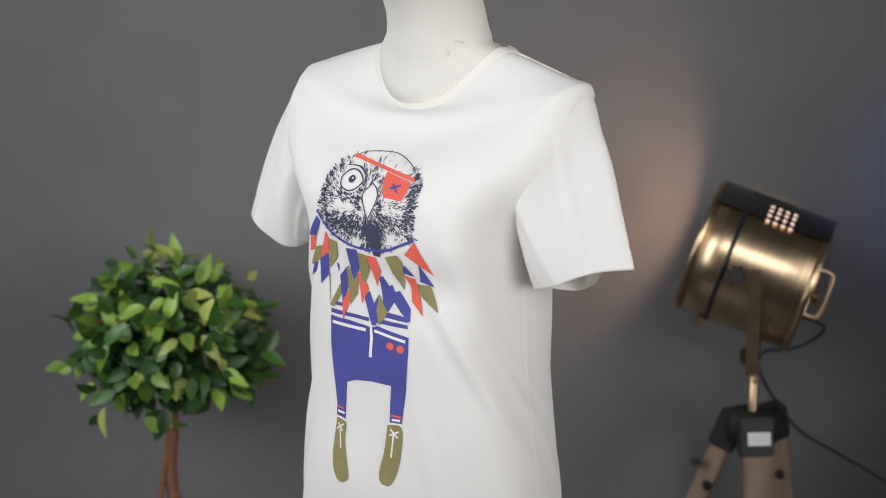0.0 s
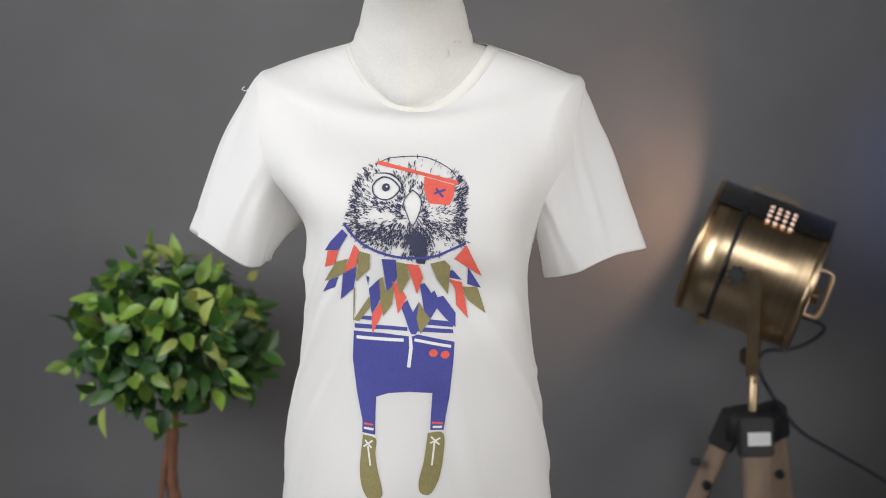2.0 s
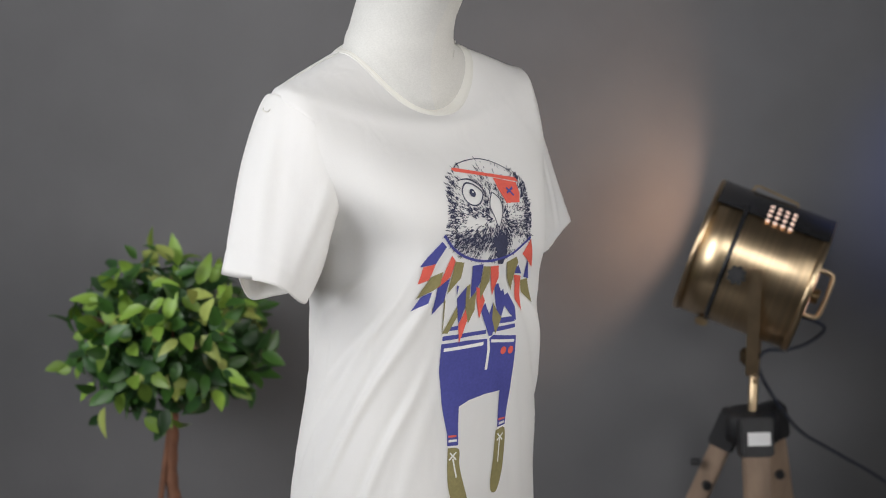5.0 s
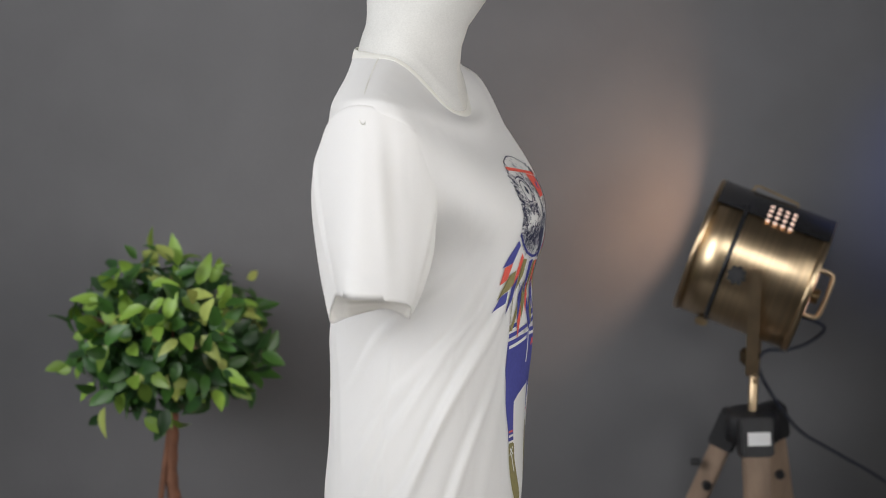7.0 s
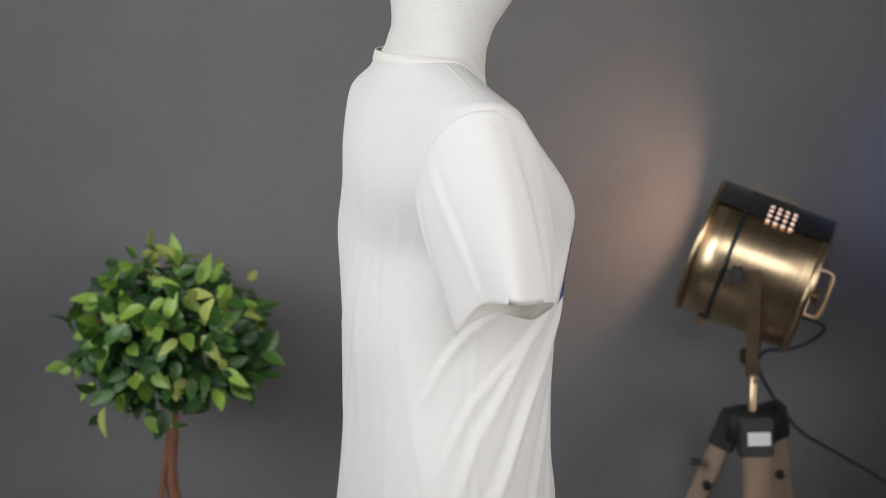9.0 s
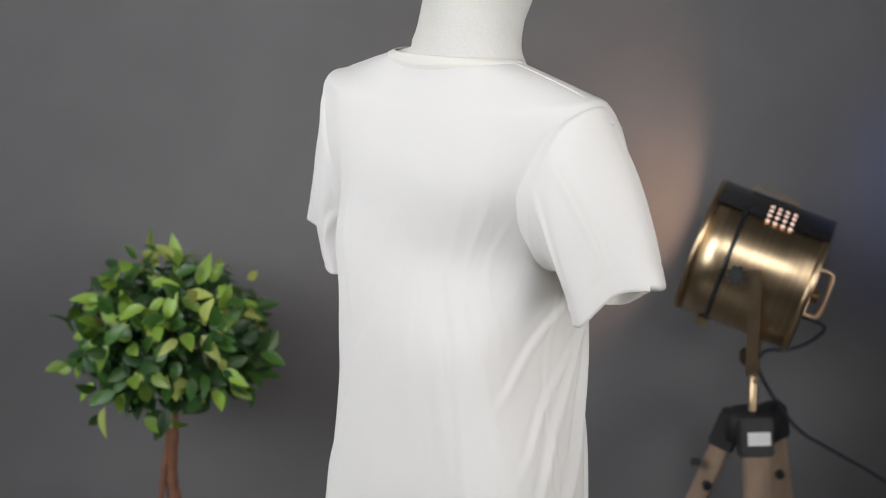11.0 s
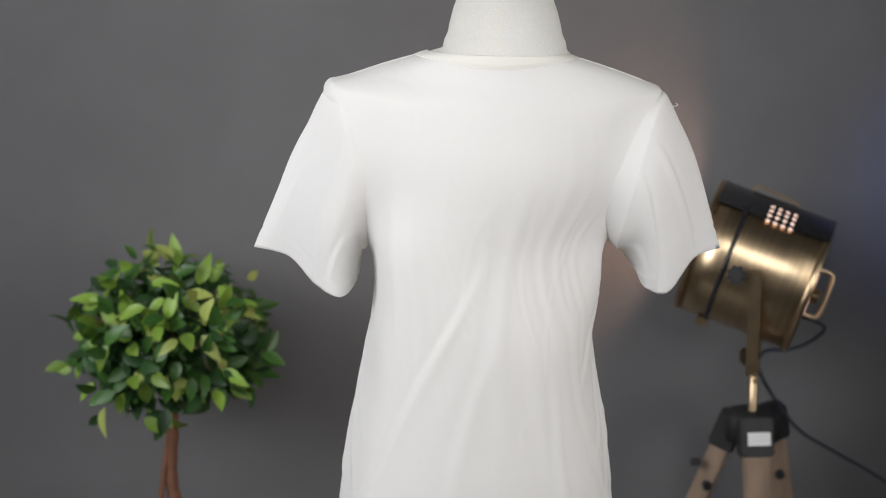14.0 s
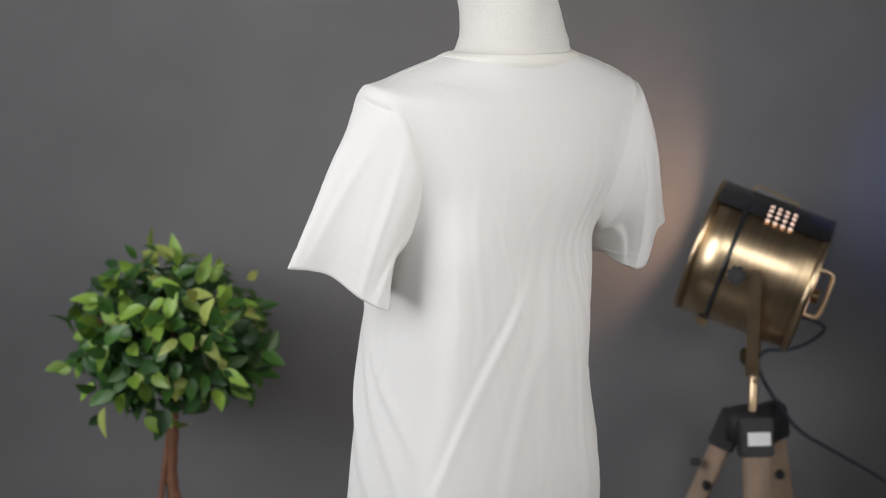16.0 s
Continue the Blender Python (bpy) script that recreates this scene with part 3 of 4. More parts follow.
LID = [(-46, 1226), (-42, 1232), (-34, 1236.5), (-24, 1235), (-15, 1229), (-11.5, 1223), (-18, 1215), (-27, 1211), (-37, 1212.5), (-44, 1218), (-46, 1226)]
BROW = [(-46, 1240), (-34, 1241), (-22, 1239), (-11, 1231), (-3, 1219)]
CHIN = [(1, 1171), (5, 1169), (9, 1174), (12, 1170), (17, 1173), (20, 1168), (25, 1166), (24, 1162), (28, 1158), (25, 1152), (26, 1145), (23, 1131), (13, 1132), (11, 1140), (8, 1143), (9, 1150), (3, 1151), (5, 1156), (-3, 1157), (2, 1162), (-4, 1166)]
MID = [(6, 1193)]


def inside(x, z, poly):
    hit = False
    for (x0, z0), (x1, z1) in zip(poly, poly[1:] + poly[:1]):
        if (z0 > z) != (z1 > z) and x < (x1 - x0) * (z - z0) / (z1 - z0) + x0:
            hit = not hit
    return hit


# middle, half sizes and ink share of the dark and the bare patches of the plumage
PATCHES = [(-12, 1168, 24, 10, 1.0), (14, 1158, 14, 18, 1.1), (-42, 1172, 24, 11, 0.7), (-66, 1205, 8, 26, 0.75), (-8, 1202, 5, 16, 0.6),
           (18, 1196, 6, 14, 0.6), (46, 1182, 26, 8, 0.45), (66, 1196, 7, 28, 0.75), (64, 1228, 8, 9, 0.8), (-56, 1240, 12, 8, 0.6), (-32, 1205, 22, 6, 0.45),
           (-40, 1190, 32, 4.5, -0.25), (42, 1192, 24, 4.5, -0.22), (38, 1160, 10, 10, -0.2), (-8, 1151, 14, 6, -0.35), (-18, 1234, 9, 4, 0.5), (0, 1238, 4, 10, 0.25)]


def plumage():
    """Scratchy ink marks that fan out from the beak."""
    rnd = random.Random(7)
    marks = []
    head = curve2(HEAD + HEAD[:1], 4)
    beak = curve2(BEAK, 4)
    mx, mz = MID[0]
    ex, ez = EYE_MARKS[0]
    while len(marks) < 2900:
        x, z = rnd.uniform(-84, 78), rnd.uniform(1130, 1262)
        if not inside(x, z, head):
            continue
        if ((x - ex) / 19) ** 2 + ((z - ez) / 15.5) ** 2 < 1 or inside(x, z, PATCH) or inside(x, z, beak):
            continue
        chance = 0.03 if z > 1232 and abs(x) < 50 else 0.16
        for cx, cz, rx, rz, share in PATCHES:
            chance += share * math.exp(-((x - cx) / rx) ** 2 - ((z - cz) / rz) ** 2)
        chance *= min(1.5, max(0.1, 0.8 + 1.7 * noise.noise(Vector((x * 0.16, z * 0.2, 3.0)))))
        if rnd.random() > chance:
            continue
        a = math.atan2((z - mz) * 1.7, x - mx) + rnd.gauss(0, 0.28)
        ln = rnd.uniform(2.2, 7.0)
        bend = rnd.uniform(-0.5, 0.5)
        d, e = (math.cos(a), math.sin(a)), (math.cos(a + bend), math.sin(a + bend))
        end = (x + (d[0] + e[0]) * ln * 0.5, z + (d[1] + e[1]) * ln * 0.5)
        if inside(end[0], end[1], PATCH) or inside(end[0], end[1], beak) or end[1] < 1133 or ((end[0] - ex) / 16.5) ** 2 + ((end[1] - ez) / 13.5) ** 2 < 1:
            continue
        marks.append(stroke([(x, z), (x + d[0] * ln * 0.5, z + d[1] * ln * 0.5), end], rnd.uniform(0.6, 1.7), True))
    return marks


def marks_mesh(name, outlines, ink, layer, parent):
    """Many small ink marks, each laid straight on the cloth."""
    verts, faces = [], []
    for o in outlines:
        faces.append(tuple(range(len(verts), len(verts) + len(o))))
        verts += [on_shirt(x / 1000, z / 1000, 0.0008 + 0.00015 * layer) for x, z in o]
    return part(name, mesh_of(name, verts, faces, INK[ink]), INK[ink], parent)


def bird_print():
    art = part("bird_print", mesh_of("bird_print", [on_shirt(x / 1000, z / 1000, 0.0006) for x, z in stroke(curve2(CROWN_ARC), 1.0)],
               [(k, k + 1, len(curve2(CROWN_ARC)) * 2 - 2 - k, len(curve2(CROWN_ARC)) * 2 - 1 - k) for k in range(len(curve2(CROWN_ARC)) - 1)], INK["navy"]),
               INK["navy"], t_shirt, "flat screen print of a bird with eyepatch and boots")
    plume = marks_mesh("plumage", plumage(), "navy", 0, art)
    tagged(plume, "scratchy dark ink plumage", kind="stuff")
    printed("chin", [CHIN], "navy", 1, art)
    printed("neck_line", [stroke(curve2(COLLAR_ARC), 3.2)], "blue", 2, art)
    printed("eye_ring", [stroke(curve2(LID, 4), 1.7)], "navy", 1, art)
    printed("brow", [stroke(curve2(BROW, 4), 2.2, True)], "navy", 1, art)
    printed("pupil", [disc(*EYE_MARKS[1], 5.0, 4.6)], "navy", 3, art)
    printed("glint", [disc(*EYE_MARKS[2], 1.2, 1.1, 10)], "cream", 4, art)
    printed("beak", [stroke(curve2(BEAK, 4), 1.3)], "navy", 1, art)
    printed("strap", [STRAP], "red", 2, art)
    printed("eyepatch", [PATCH], "red", 2, art)
    printed("cross", [stroke(CROSS[:2], 2.5)], "blue", 3, art)
    printed("cross", [stroke(CROSS[2:], 2.5)], "blue", 4, art)
    for colour, outline in FEATHERS:
        printed("feather", [outline], colour, {"blue": 1, "red": 2, "olive": 3}[colour], art)
    printed("trousers", [TROUSERS], "blue", 0, art)
    for s in (STRIPE_A, STRIPE_B, STRIPE_C, STRIPE_D):
        printed("stripe", [s], "blue", 0, art)
    printed("boot", [curve2(BOOT_L + BOOT_L[:1], 4)[:-1]], "olive", 0, art)
    printed("boot", [curve2(BOOT_R + BOOT_R[:1], 4)[:-1]], "olive", 0, art)
    for points, wide in CREAM:
        printed("line", [stroke(points, wide)], "cream", 1, art)
    printed("cuff", [stroke(CUFFS[:2], 2.6)], "red", 1, art)
    printed("cuff", [stroke(CUFFS[2:], 2.6)], "red", 1, art)
    for x, z in DOTS:
        printed("button", [disc(x, z, 5.6, 5.2)], "red", 1, art)


bird_print()


def dress_form():
    """One plain mesh: neck, torso, pole and foot."""
    rows = []
    for v in np.linspace(0.6, 11.7, 60):
        rows.append([ring_point(v, 2 * math.pi * k / 72, 0.009 if v < 9 else 0.004) for k in range(72)])
    # half width, front, back, height at the front, side and back
    neck = [
        (0.079, -0.0315, 0.1045, 1.316, 1.393, 1.395),
        (0.077, -0.023, 0.102, 1.335, 1.403, 1.403),
        (0.0725, -0.0205, 0.0995, 1.365, 1.413, 1.411),
        (0.0705, -0.022, 0.0965, 1.392, 1.424, 1.42),
        (0.0665, -0.031, 0.0965, 1.42, 1.44, 1.434),
        (0.0595, -0.055, 0.099, 1.455, 1.46, 1.456),
        (0.0575, -0.087, 0.104, 1.485, 1.485, 1.48),
        (0.061, -0.095, 0.106, 1.515, 1.51, 1.505),
        (0.05, -0.08, 0.09, 1.525, 1.522, 1.52), (0.002, 0.0, 0.01, 1.527, 1.527, 1.527)]
    for w, f, b, zf, zs, zb in neck:
        mid = (f + b) / 2
        row = []
        for k in range(72):
            c, q = math.cos(2 * math.pi * k / 72), math.sin(2 * math.pi * k / 72)
            row.append(Vector((w * c + -0.0105 + 0.0060 * (zf - 1.37), mid + (b - mid) * q, zs * c * c + (zb if q > 0 else zf) * q * q)))
        rows.append(row)
    low = [(0.14, 0.66), (0.10, 0.63), (0.018, 0.62), (0.018, 0.03), (0.03, 0.025), (0.15, 0.02), (0.16, 0.012), (0.16, 0.0), (0.001, 0.0)]
    for r, z in low:
        rows.insert(0, [Vector((r * math.cos(a), 0.01 + r * math.sin(a), z)) for a in (2 * math.pi * k / 72 for k in range(72))])
    verts = [p for row in rows for p in row]
    faces = []
    for r in range(len(rows) - 1):
        for k in range(72):
            j = (k + 1) % 72
            faces.append((r * 72 + k, r * 72 + j, (r + 1) * 72 + j, (r + 1) * 72 + k))
    skin = BVHTree.FromPolygons(verts, faces)
    for x, z, turn in ((0.050, 1.392, 0.5), (0.036, 1.383, -0.9)):
        line = []
        for k in range(6):
            a = turn + 0.35 * k
            hit = skin.ray_cast(Vector((x + 0.005 * math.cos(a), -1, z + 0.006 * math.sin(a))), Vector((0, 1, 0)))[0]
            line.append(hit + Vector((0.0004, -0.0006 - 0.0006 * k, 0)))
        bit = tube(line, 0.0008, 6)
        bit.verts.index_update()
        base = len(verts)
        verts += [v.co.copy() for v in bit.verts]
        faces += [tuple(base + v.index for v in f.verts) for f in bit.faces]
        bit.free()
    # a dotted stitch line round the foot of the neck
    for k in range(90):
        a = 2 * math.pi * k / 90
        p = skin.ray_cast(Vector((0.3 * math.cos(a), 0.045 + 0.3 * math.sin(a), 1.409 + (0.0 if a < math.pi else -0.045 * math.sin(a) ** 2 * 1.0))), Vector((-math.cos(a), -math.sin(a), 0)))[0]
        if p is None:
            continue
        base = len(verts)
        o = Vector((math.cos(a), math.sin(a), 0))
        q = Vector((-math.sin(a), math.cos(a), 0)) * 0.0013
        u = Vector((0, 0, 0.0005))
        verts += [p - q - u, p + q - u, p + q + u, p - q + u, p + o * 0.0007]
        faces += [(base, base + 1, base + 4), (base + 1, base + 2, base + 4), (base + 2, base + 3, base + 4), (base + 3, base, base + 4)]
    me = mesh_of("dress_form", verts, faces, LINEN)
    me.materials.append(LINEN_GREY)
    for p in me.polygons:
        if p.center.z > 1.2 and p.center.x < -0.008 + 0.05 * (p.center.y - 0.04):
            p.material_index = 1
    ob = part("dress_form", me, LINEN, None)
    return tagged(ob, "off-white linen covered dress form wearing the t-shirt", "dress form")


form = dress_form()

# ---------------------------------------------------------------- spotlight on its tripod
LAMP_AT = Vector((0.560, 0.70, 0.928))
AIM = Vector((-0.186, 0.055, 0.0635)).normalized()
NEAR = Vector((AIM.y, -abs(AIM.x), 0)).normalized()
NEAR = (NEAR - AIM * NEAR.dot(AIM)).normalized()
UP = AIM.cross(NEAR) if AIM.cross(NEAR).z > 0 else NEAR.cross(AIM)
# drum space: x to the near side, y up, z out of the front
DRUM_M = Matrix.Translation(LAMP_AT) @ Matrix((NEAR, UP, AIM)).transposed().to_4x4()
DRUM_R = 0.121


def bar(points, wide, thick, m=Matrix()):
    """A flat bent strip: points in the plane across its width, which lies along x."""
    bm = bmesh.new()
    pts = [Vector((0, a, b)) for a, b in points]
    rows = []
    for i, p in enumerate(pts):
        d = (pts[min(i + 1, len(pts) - 1)] - pts[max(i - 1, 0)]).normalized()
        n = Vector((0, -d.z, d.y)) * thick / 2
        x = Vector((wide / 2, 0, 0))
        rows.append([bm.verts.new(m @ q) for q in (p - x - n, p + x - n, p + x + n, p - x + n)])
    for a, b in zip(rows, rows[1:]):
        for k in range(4):
            bm.faces.new((a[k], a[(k + 1) % 4], b[(k + 1) % 4], b[k]))
    bm.faces.new(rows[0][::-1])
    bm.faces.new(rows[-1])
    bmesh.ops.recalc_face_normals(bm, faces=bm.faces)
    return bm


def disc_at(m, r, thick, steps=16, stretch=1.0):
    bm = bmesh.new()
    bmesh.ops.create_cone(bm, cap_ends=True, segments=steps, radius1=r, radius2=r * 0.92, depth=thick, matrix=m @ Matrix.Diagonal((1, stretch, 1, 1)))
    return smooth_all(bm)


def board(p0, p1, wide, thick, face):
    """A straight wooden board from p0 to p1, its broad side turned towards face."""
    p0, p1 = Vector(p0), Vector(p1)
    z = (p1 - p0).normalized()
    y = (Vector(face) - z * z.dot(Vector(face))).normalized()
    x = y.cross(z)
    m = Matrix.Translation((p0 + p1) / 2) @ Matrix((x, y, z)).transposed().to_4x4()
    return smooth_all(box(bmesh.new(), (wide, thick, (p1 - p0).length), m, 0.004), 20)


def spotlight():
    top = tagged(new("tripod_spotlight"), "brass drum spotlight lamp on a wooden tripod", "floor lamp")
    m, r = Matrix(), DRUM_R
    drum = part("drum", smooth_all(lathe([(r - 0.005, 0.106), (r, 0.108), (r, 0.060), (r, 0.020), (r, -0.03), (r, -0.098), (r - 0.004, -0.104), (r - 0.012, -0.106), (0.03, -0.108), (0.001, -0.108)], 96, m), 22), BRASS, top, "brushed brass drum")
    drum.matrix_basis = DRUM_M
    part("lining", smooth_all(lathe([(r - 0.005, 0.106), (r - 0.005, -0.09), (0.001, -0.095)], 64, m)), DARK_BRASS, drum)
    for z, wide, out, mat in ((0.047, 0.004, 0.003, BLACK_METAL), (-0.100, 0.006, 0.002, BRASS), (0.104, 0.005, 0.002, BRASS)):
        part("ring", smooth_all(lathe([(r - 0.001, z - wide), (r + out, z - wide), (r + out + 0.001, z), (r + out, z + wide), (r - 0.001, z + wide)], 96, m)), mat, drum)
    # black vent cover over the top of the drum; glowing discs stand for its block of lit holes
    verts, faces = [], []
    for i in range(25):
        a = radians(-46 + 92 * i / 24)
        for rr, z in ((r + 0.0005, -0.104), (r + 0.003, -0.103), (r + 0.003, 0.1), (r + 0.0005, 0.101)):
            verts.append(m @ Vector((rr * math.sin(a), rr * math.cos(a), z)))
        if i:
            k = 4 * i
            faces += [(k - 4 + j, k - 3 + j, k + 1 + j, k + j) for j in range(3)]
    cover = part("vent_cover", mesh_of("vent_cover", verts, faces, BLACK_METAL), BLACK_METAL, top, "black metal vent cover")
    cover.matrix_basis = DRUM_M
    for i in range(4):
        for j in range(4):
            a = radians(28.5 + 6.2 * j)
            at = Matrix.Translation(Vector(((r + 0.0035) * math.sin(a), (r + 0.0035) * math.cos(a), 0.008 - 0.0138 * i))) @ Matrix.Rotation(a, 4, "Z").inverted() @ Matrix.Rotation(radians(-90), 4, "X")
            part("vent_hole", disc_at(m @ at, 0.0040, 0.001, 12), VENT_GLOW, cover, "glowing disc for a vent hole lit from inside")
    part("bracket", bar([(r - 0.002, 0.052), (r + 0.012, 0.050), (r + 0.014, 0.043), (r + 0.008, -0.03), (r - 0.002, -0.035)], 0.02, 0.004, m), DARK_BRASS, drum)
    part("catch", smooth_all(box(bmesh.new(), (0.016, 0.014, 0.022), m @ pose(0.02, -r - 0.006, 0.052), 0.003)), DARK_BRASS, drum)
    # rear handle, and glowing discs that stand for the lit slots behind it
    part("handle", smooth_all(tube([m @ q for q in spline([(0.0, 0.034, -0.105), (0.0, 0.034, -0.124), (0.0, 0.030, -0.133), (0.0, 0.015, -0.136), (0.0, -0.030, -0.136), (0.0, -0.046, -0.133), (0.0, -0.050, -0.124), (0.0, -0.050, -0.105)], 4)], 0.0045, 10), 60), BRASS_PLAIN, drum)
    for y in (0.012, -0.034):
        part("rear_slot", disc_at(m @ pose(0.028, y, -0.1088), 0.009, 0.002, 16, 1.8), VENT_GLOW, drum, "glowing disc for a slot lit from inside")
    part("rear_cap", disc_at(m @ pose(0.02, -0.012, -0.116), 0.014, 0.014), DARK_BRASS, drum)
    part("bulb", smooth_all(lathe([(0.001, 0.034), (0.012, 0.030), (0.020, 0.016), (0.021, 0.0), (0.014, -0.02), (0.012, -0.05), (0.012, -0.09)], 24, m)), BULB, drum, "warm glowing bulb")
    # yoke, knobs, pole
    m = DRUM_M
    near, far = m @ Vector((r + 0.010, -0.020, 0.022)), m @ Vector((-r - 0.010, -0.020, 0.022))
    low = 0.752
    foot = Vector((0.565, 0.70, low))
    d = (near - far)
    d.z = 0
    d.normalize()
    x = Vector((0, 0, 1)).cross(d)
    frame_m = Matrix.Translation(foot) @ Matrix((x, d, Vector((0, 0, 1)))).transposed().to_4x4()
    inv = frame_m.inverted()
    a, b = inv @ near, inv @ far
    part("yoke", smooth_all(bar([(a.y, a.z + 0.012), (a.y, 0.04), (a.y - 0.012, 0.012), (a.y - 0.035, 0.0), (b.y + 0.035, 0.0), (b.y + 0.012, 0.012), (b.y, 0.04), (b.y, b.z + 0.012)], 0.021, 0.004, frame_m)), BRASS_PLAIN, top, "bent brass yoke")
    for p, sgn in ((near, 1), (far, -1)):
        q = Matrix.Translation(p) @ (NEAR * sgn).to_track_quat("Z", "Y").to_matrix().to_4x4()
        knob = disc_at(q @ pose(0, 0, 0.012), 0.010, 0.020)
        for k in range(4):
            box(knob, (0.034, 0.009, 0.012), q @ pose(0, 0, 0.014, 0, 0, 45 * k + 20), 0.002)
        part("knob", knob, BLACK_PLASTIC, top, "black star knob")
    part("joint", smooth_all(box(bmesh.new(), (0.026, 0.034, 0.03), pose(0.556, 0.695, 0.758, 0, 0, 20), 0.005)), DARK_BRASS, top)
    part("pole", smooth_all(lathe([(0.0085, 0.64), (0.0085, 0.752), (0.001, 0.753)], 24, pose(0.567, 0.70, 0))), BRASS_PLAIN, top, "slim brass pole")
    part("bolt", disc_at(pose(0.567, 0.690, 0.712, 90, 0, 0), 0.0045, 0.004), BRASS, top)
    # tripod head with three sockets
    head = part("tripod_head", smooth_all(lathe([(0.001, 0.655), (0.03, 0.655), (0.045, 0.650), (0.050, 0.64), (0.050, 0.60), (0.001, 0.60)], 32, pose(0.567, 0.705, 0))), BLACK_PLASTIC, top, "black plastic tripod head")
    legs = (((0.562, 0.655, 0.655), (0.574, 0.42, 0.0), 0.052, (0, -1, 0)), ((0.538, 0.71, 0.645), (0.305, 0.76, 0.0), 0.042, (-0.4, -1, 0)), ((0.603, 0.735, 0.650), (0.74, 0.88, 0.0), 0.050, (0.25, -1, 0)))
    for p0, p1, wide, face in legs:
        p0, p1 = Vector(p0), Vector(p1)
        mid = p0.lerp(p1, 0.10)
        part("socket", board(p0, mid, wide + 0.008, 0.042, face), BLACK_PLASTIC, head)
        leg = part("leg", board(mid - (p1 - p0) * 0.02, p1, wide - 0.004, 0.024, face), WOOD, top, "weathered wooden tripod leg")
        part("screw", disc_at(Matrix.Translation(p0.lerp(p1, 0.215) + Vector((0.002, -0.016, 0))) @ pose(0, 0, 0, 90, 0, 0), 0.009, 0.012), BLACK_PLASTIC, leg)
    p0, p1 = Vector(legs[0][0]), Vector(legs[0][1])
    along = (p1 - p0).normalized()
    out = (Vector((0, -1, 0)) - along * along.dot(Vector((0, -1, 0)))).normalized()
    side_way = out.cross(along)
    part("sticker", smooth_all(box(bmesh.new(), (0.041, 0.0016, 0.024), Matrix.Translation(p0.lerp(p1, 0.054) + out * 0.0225 + Vector((0.003, 0, 0))) @ Matrix((side_way, out, along)).transposed().to_4x4(), 0.0006)), WHITE_LABEL, head, "blank white sticker")
    part("side_knob", disc_at(pose(0.466, 0.70, 0.555, 0, 90, 0), 0.007, 0.016), BLACK_PLASTIC, top)
    part("cable", tube(spline([m @ Vector((0.0, -0.055, -0.108)), (0.688, 0.69, 0.815), (0.665, 0.70, 0.785), (0.625, 0.70, 0.770), (0.590, 0.71, 0.765), (0.575, 0.715, 0.742), (0.592, 0.72, 0.700), (0.632, 0.725, 0.640), (0.668, 0.73, 0.600), (0.74, 0.74, 0.555), (0.84, 0.76, 0.49), (1.10, 0.80, 0.30), (1.30, 0.85, 0.005)], 6), 0.0034, 8), CABLE, top, "thin dark power cable")
    return top


lamp = spotlight()
glow_light = bpy.data.lights.new("bulb_light", "POINT")
glow_light.energy, glow_light.color, glow_light.shadow_soft_size = 3.2, (1.0, 0.62, 0.42), 0.026
new("bulb_light", glow_light).location = DRUM_M @ Vector((0, 0, 0.040))


def leaf_mesh(name, ln, wide, curl, mat):
    verts, faces = [], []
    steps = 7
    for i in range(steps + 1):
        t = i / steps
        w = wide * (math.sin(math.pi * t ** 0.8) ** 0.85) * 0.5 + 0.0004
        z = -curl * ln * t * t
        verts += [(-w, ln * t, z + w * 0.35), (0, ln * t, z), (w, ln * t, z + w * 0.35)]
    for i in range(steps):
        a = 3 * i
        faces += [(a, a + 1, a + 4, a + 3), (a + 1, a + 2, a + 5, a + 4)]
    return mesh_of(name, verts, faces, mat)


CROWN = Vector((-0.497, 0.70, 0.785))


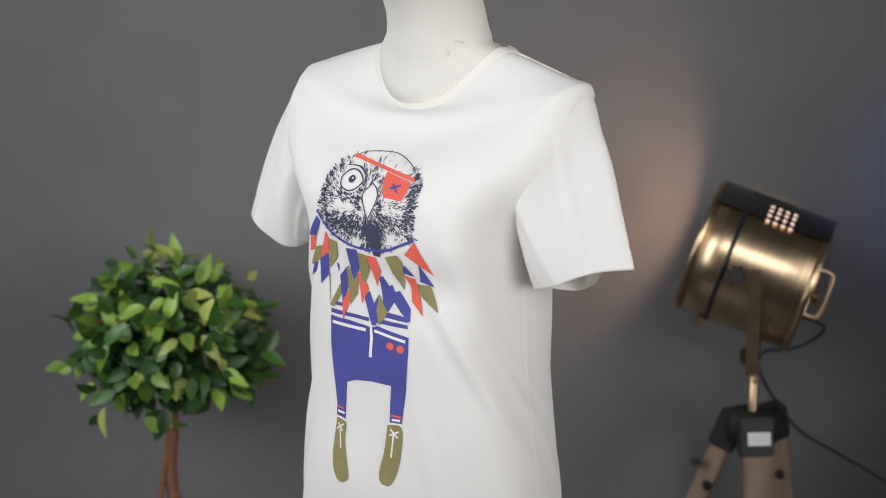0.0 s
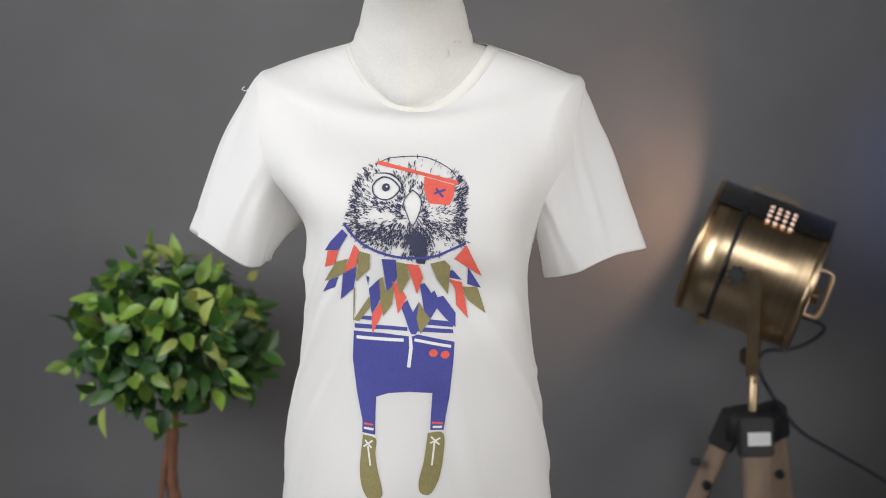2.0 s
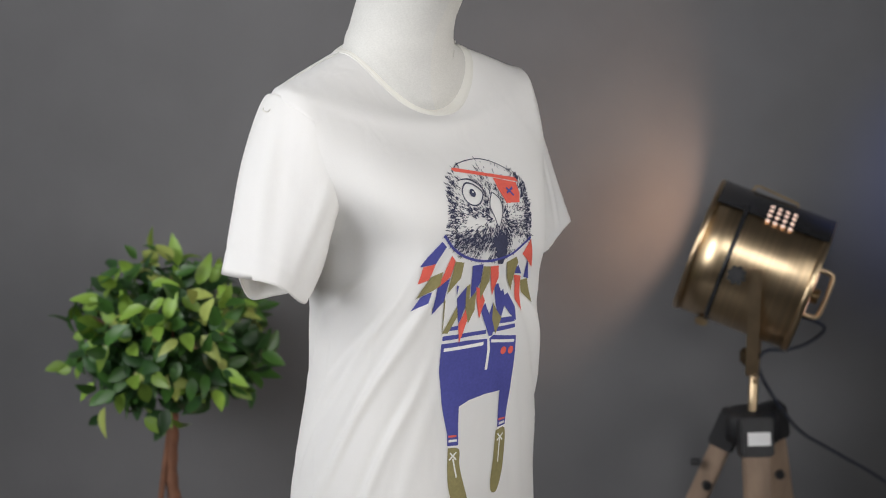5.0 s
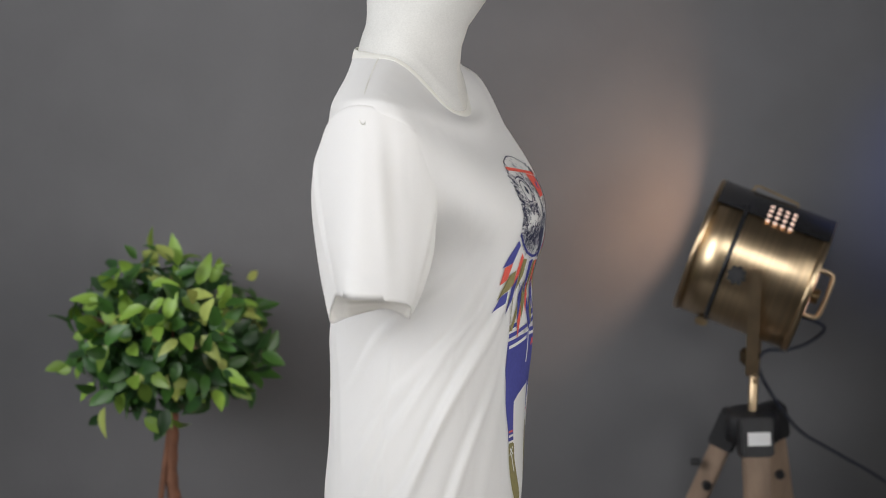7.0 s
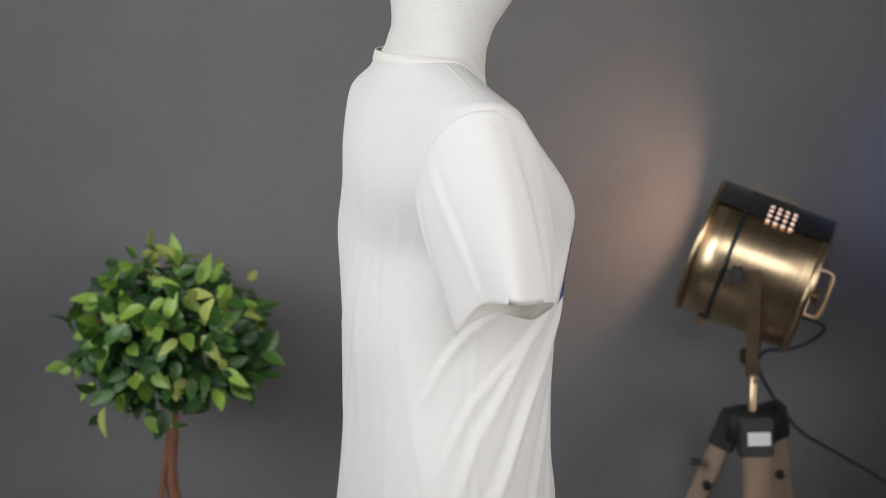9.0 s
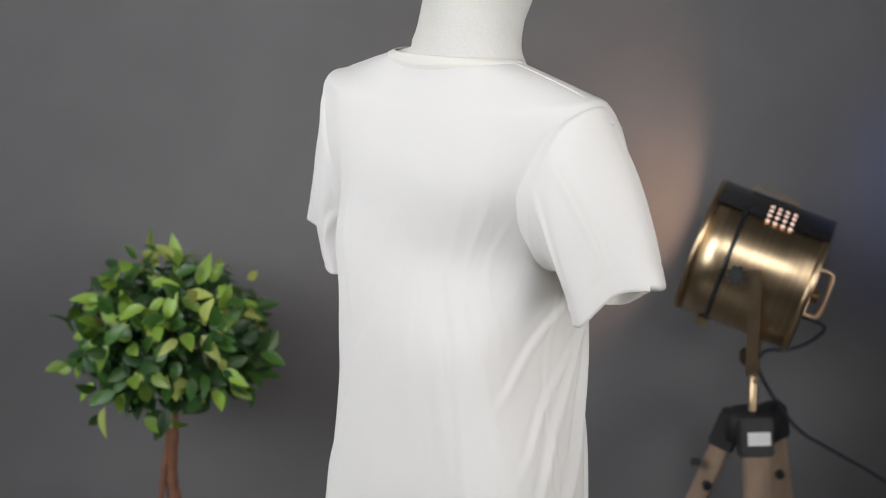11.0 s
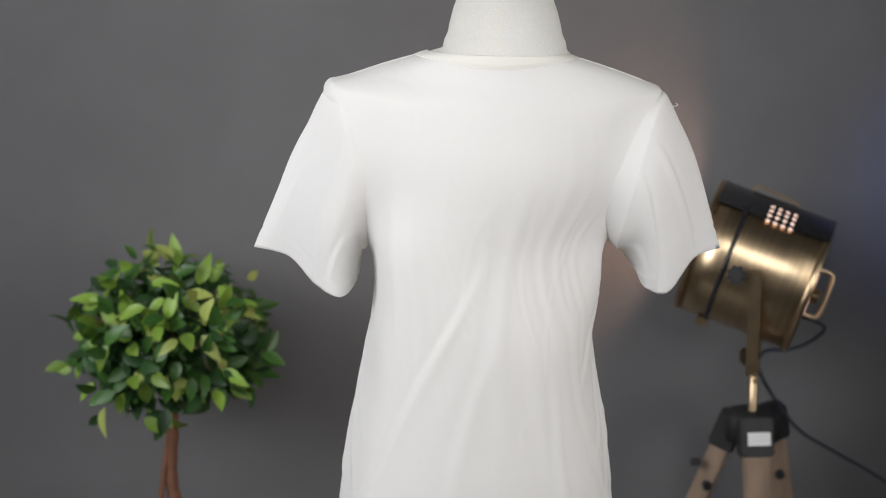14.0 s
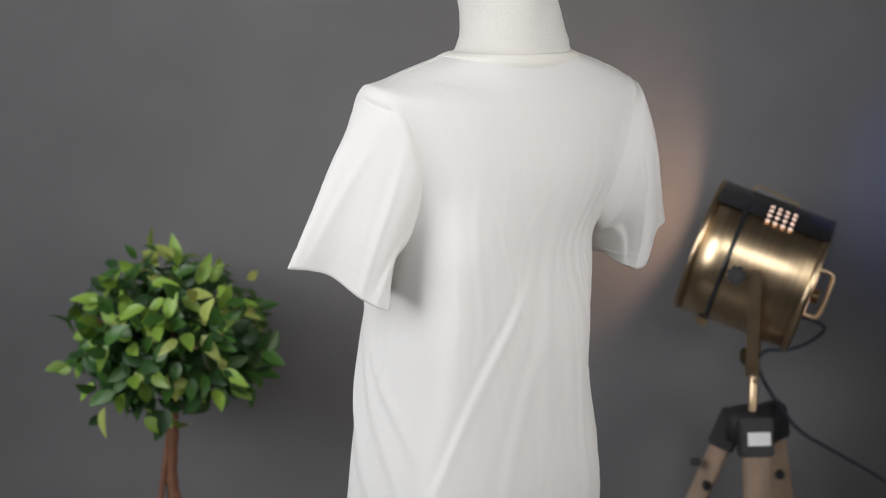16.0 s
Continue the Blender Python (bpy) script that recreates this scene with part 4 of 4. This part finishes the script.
def topiary():
    top = tagged(new("potted_tree"), "small ball-shaped potted tree with glossy green leaves", "potted plant")
    stem = spline([(-0.512, 0.70, 0.18), (-0.506, 0.70, 0.34), (-0.497, 0.70, 0.45), (-0.503, 0.70, 0.53), (-0.497, 0.70, 0.62), (-0.498, 0.70, 0.70), (-0.493, 0.70, 0.80)])
    part("trunk", tube(stem, [0.0135 - 0.00008 * i + 0.0012 * math.sin(1.7 * i) for i in range(len(stem))], 14), BARK, top)
    part("trunk", tube(spline([(-0.548, 0.69, 0.18), (-0.532, 0.69, 0.40), (-0.520, 0.69, 0.50), (-0.511, 0.692, 0.56), (-0.503, 0.696, 0.61)]), 0.0055, 8), BARK, top)
    pot = part("pot", smooth_all(lathe([(0.001, 0.0), (0.10, 0.0), (0.13, 0.20), (0.137, 0.20), (0.137, 0.225), (0.122, 0.225), (0.118, 0.19), (0.001, 0.185)], 48, pose(-0.51, 0.70, 0))), TERRACOTTA, top)
    rnd = random.Random(4)
    shapes = [leaf_mesh("leaf", ln, wd, cl, LEAVES[c]) for c in range(4) for ln, wd, cl in ((0.050, 0.025, 0.25), (0.043, 0.023, 0.1), (0.056, 0.024, 0.4))]

    def leaf_pose(shell):
        while True:
            d = Vector((rnd.gauss(0, 1), rnd.gauss(0, 1), rnd.gauss(0, 1))).normalized()
            if d.z > -0.8:
                break
        lump = 0.95 + 0.34 * noise.noise(d * 2.6)
        p = CROWN + Vector((d.x * 0.184, d.y * 0.18, d.z * 0.158)) * shell * lump
        out = (d * 0.5 + Vector((rnd.gauss(0, 0.55), rnd.gauss(0, 0.45), rnd.gauss(-0.12, 0.55)))).normalized()
        face = (d * 0.8 + Vector((rnd.gauss(-0.15, 0.35), rnd.gauss(-0.55, 0.35), rnd.gauss(0.40, 0.35)))).normalized()
        x = out.cross(face).normalized()
        z = x.cross(out)
        rot = Matrix((x, out, z)).transposed().to_4x4()
        return Matrix.Translation(p) @ rot, d

    for _ in range(300):
        m, d = leaf_pose(rnd.uniform(0.70, 1.08))
        # random tone, with light from above and in front put into the colour
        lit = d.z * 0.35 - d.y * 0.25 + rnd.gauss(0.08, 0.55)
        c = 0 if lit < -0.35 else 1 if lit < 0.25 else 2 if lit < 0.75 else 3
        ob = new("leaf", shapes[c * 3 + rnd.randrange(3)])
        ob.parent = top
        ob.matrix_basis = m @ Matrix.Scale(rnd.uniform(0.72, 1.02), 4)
    # shade inside the crown is put into the deep green of these leaves
    verts, faces = [], []
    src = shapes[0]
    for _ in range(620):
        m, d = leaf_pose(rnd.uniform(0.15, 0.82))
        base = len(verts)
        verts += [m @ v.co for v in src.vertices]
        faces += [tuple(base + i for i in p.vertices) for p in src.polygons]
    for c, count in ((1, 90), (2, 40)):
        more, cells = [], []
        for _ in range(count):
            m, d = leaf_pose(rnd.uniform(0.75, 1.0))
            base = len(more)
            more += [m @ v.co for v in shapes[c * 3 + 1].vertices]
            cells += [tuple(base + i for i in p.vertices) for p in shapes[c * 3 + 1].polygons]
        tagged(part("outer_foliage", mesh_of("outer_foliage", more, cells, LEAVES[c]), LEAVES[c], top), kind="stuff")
    tagged(part("inner_foliage", mesh_of("inner_foliage", verts, faces, LEAVES[0]), LEAVES[0], top), "dense inner leaves, coloured dark for shade in the crown", kind="stuff")
    for _ in range(26):
        m, d = leaf_pose(0.85)
        part("twig", tube(spline([(-0.496, 0.70, 0.68), (Vector((-0.496, 0.70, 0.70)) + m.translation) / 2 + Vector((0, 0, 0.02)), m.translation], 4), 0.0022, 6), BARK, top)


topiary()


def motions():
    rows = []
    tilt = Matrix.Rotation(radians(1.327), 4, "Y") @ Matrix.Rotation(radians(-1.136), 4, "X")
    pivot = Matrix.Translation((0.02225, 0.0, 1.60))
    for k in range(0, 65):
        t = k * 0.25
        turn = Matrix.Rotation(radians(-36.9 + 15.519 * t), 4, "Z")
        rows.append((t, pivot @ tilt @ turn @ Matrix.Translation((OFF, 0, -1.60))))
    walk(t_shirt, rows)
    walk(form, rows)


motions()
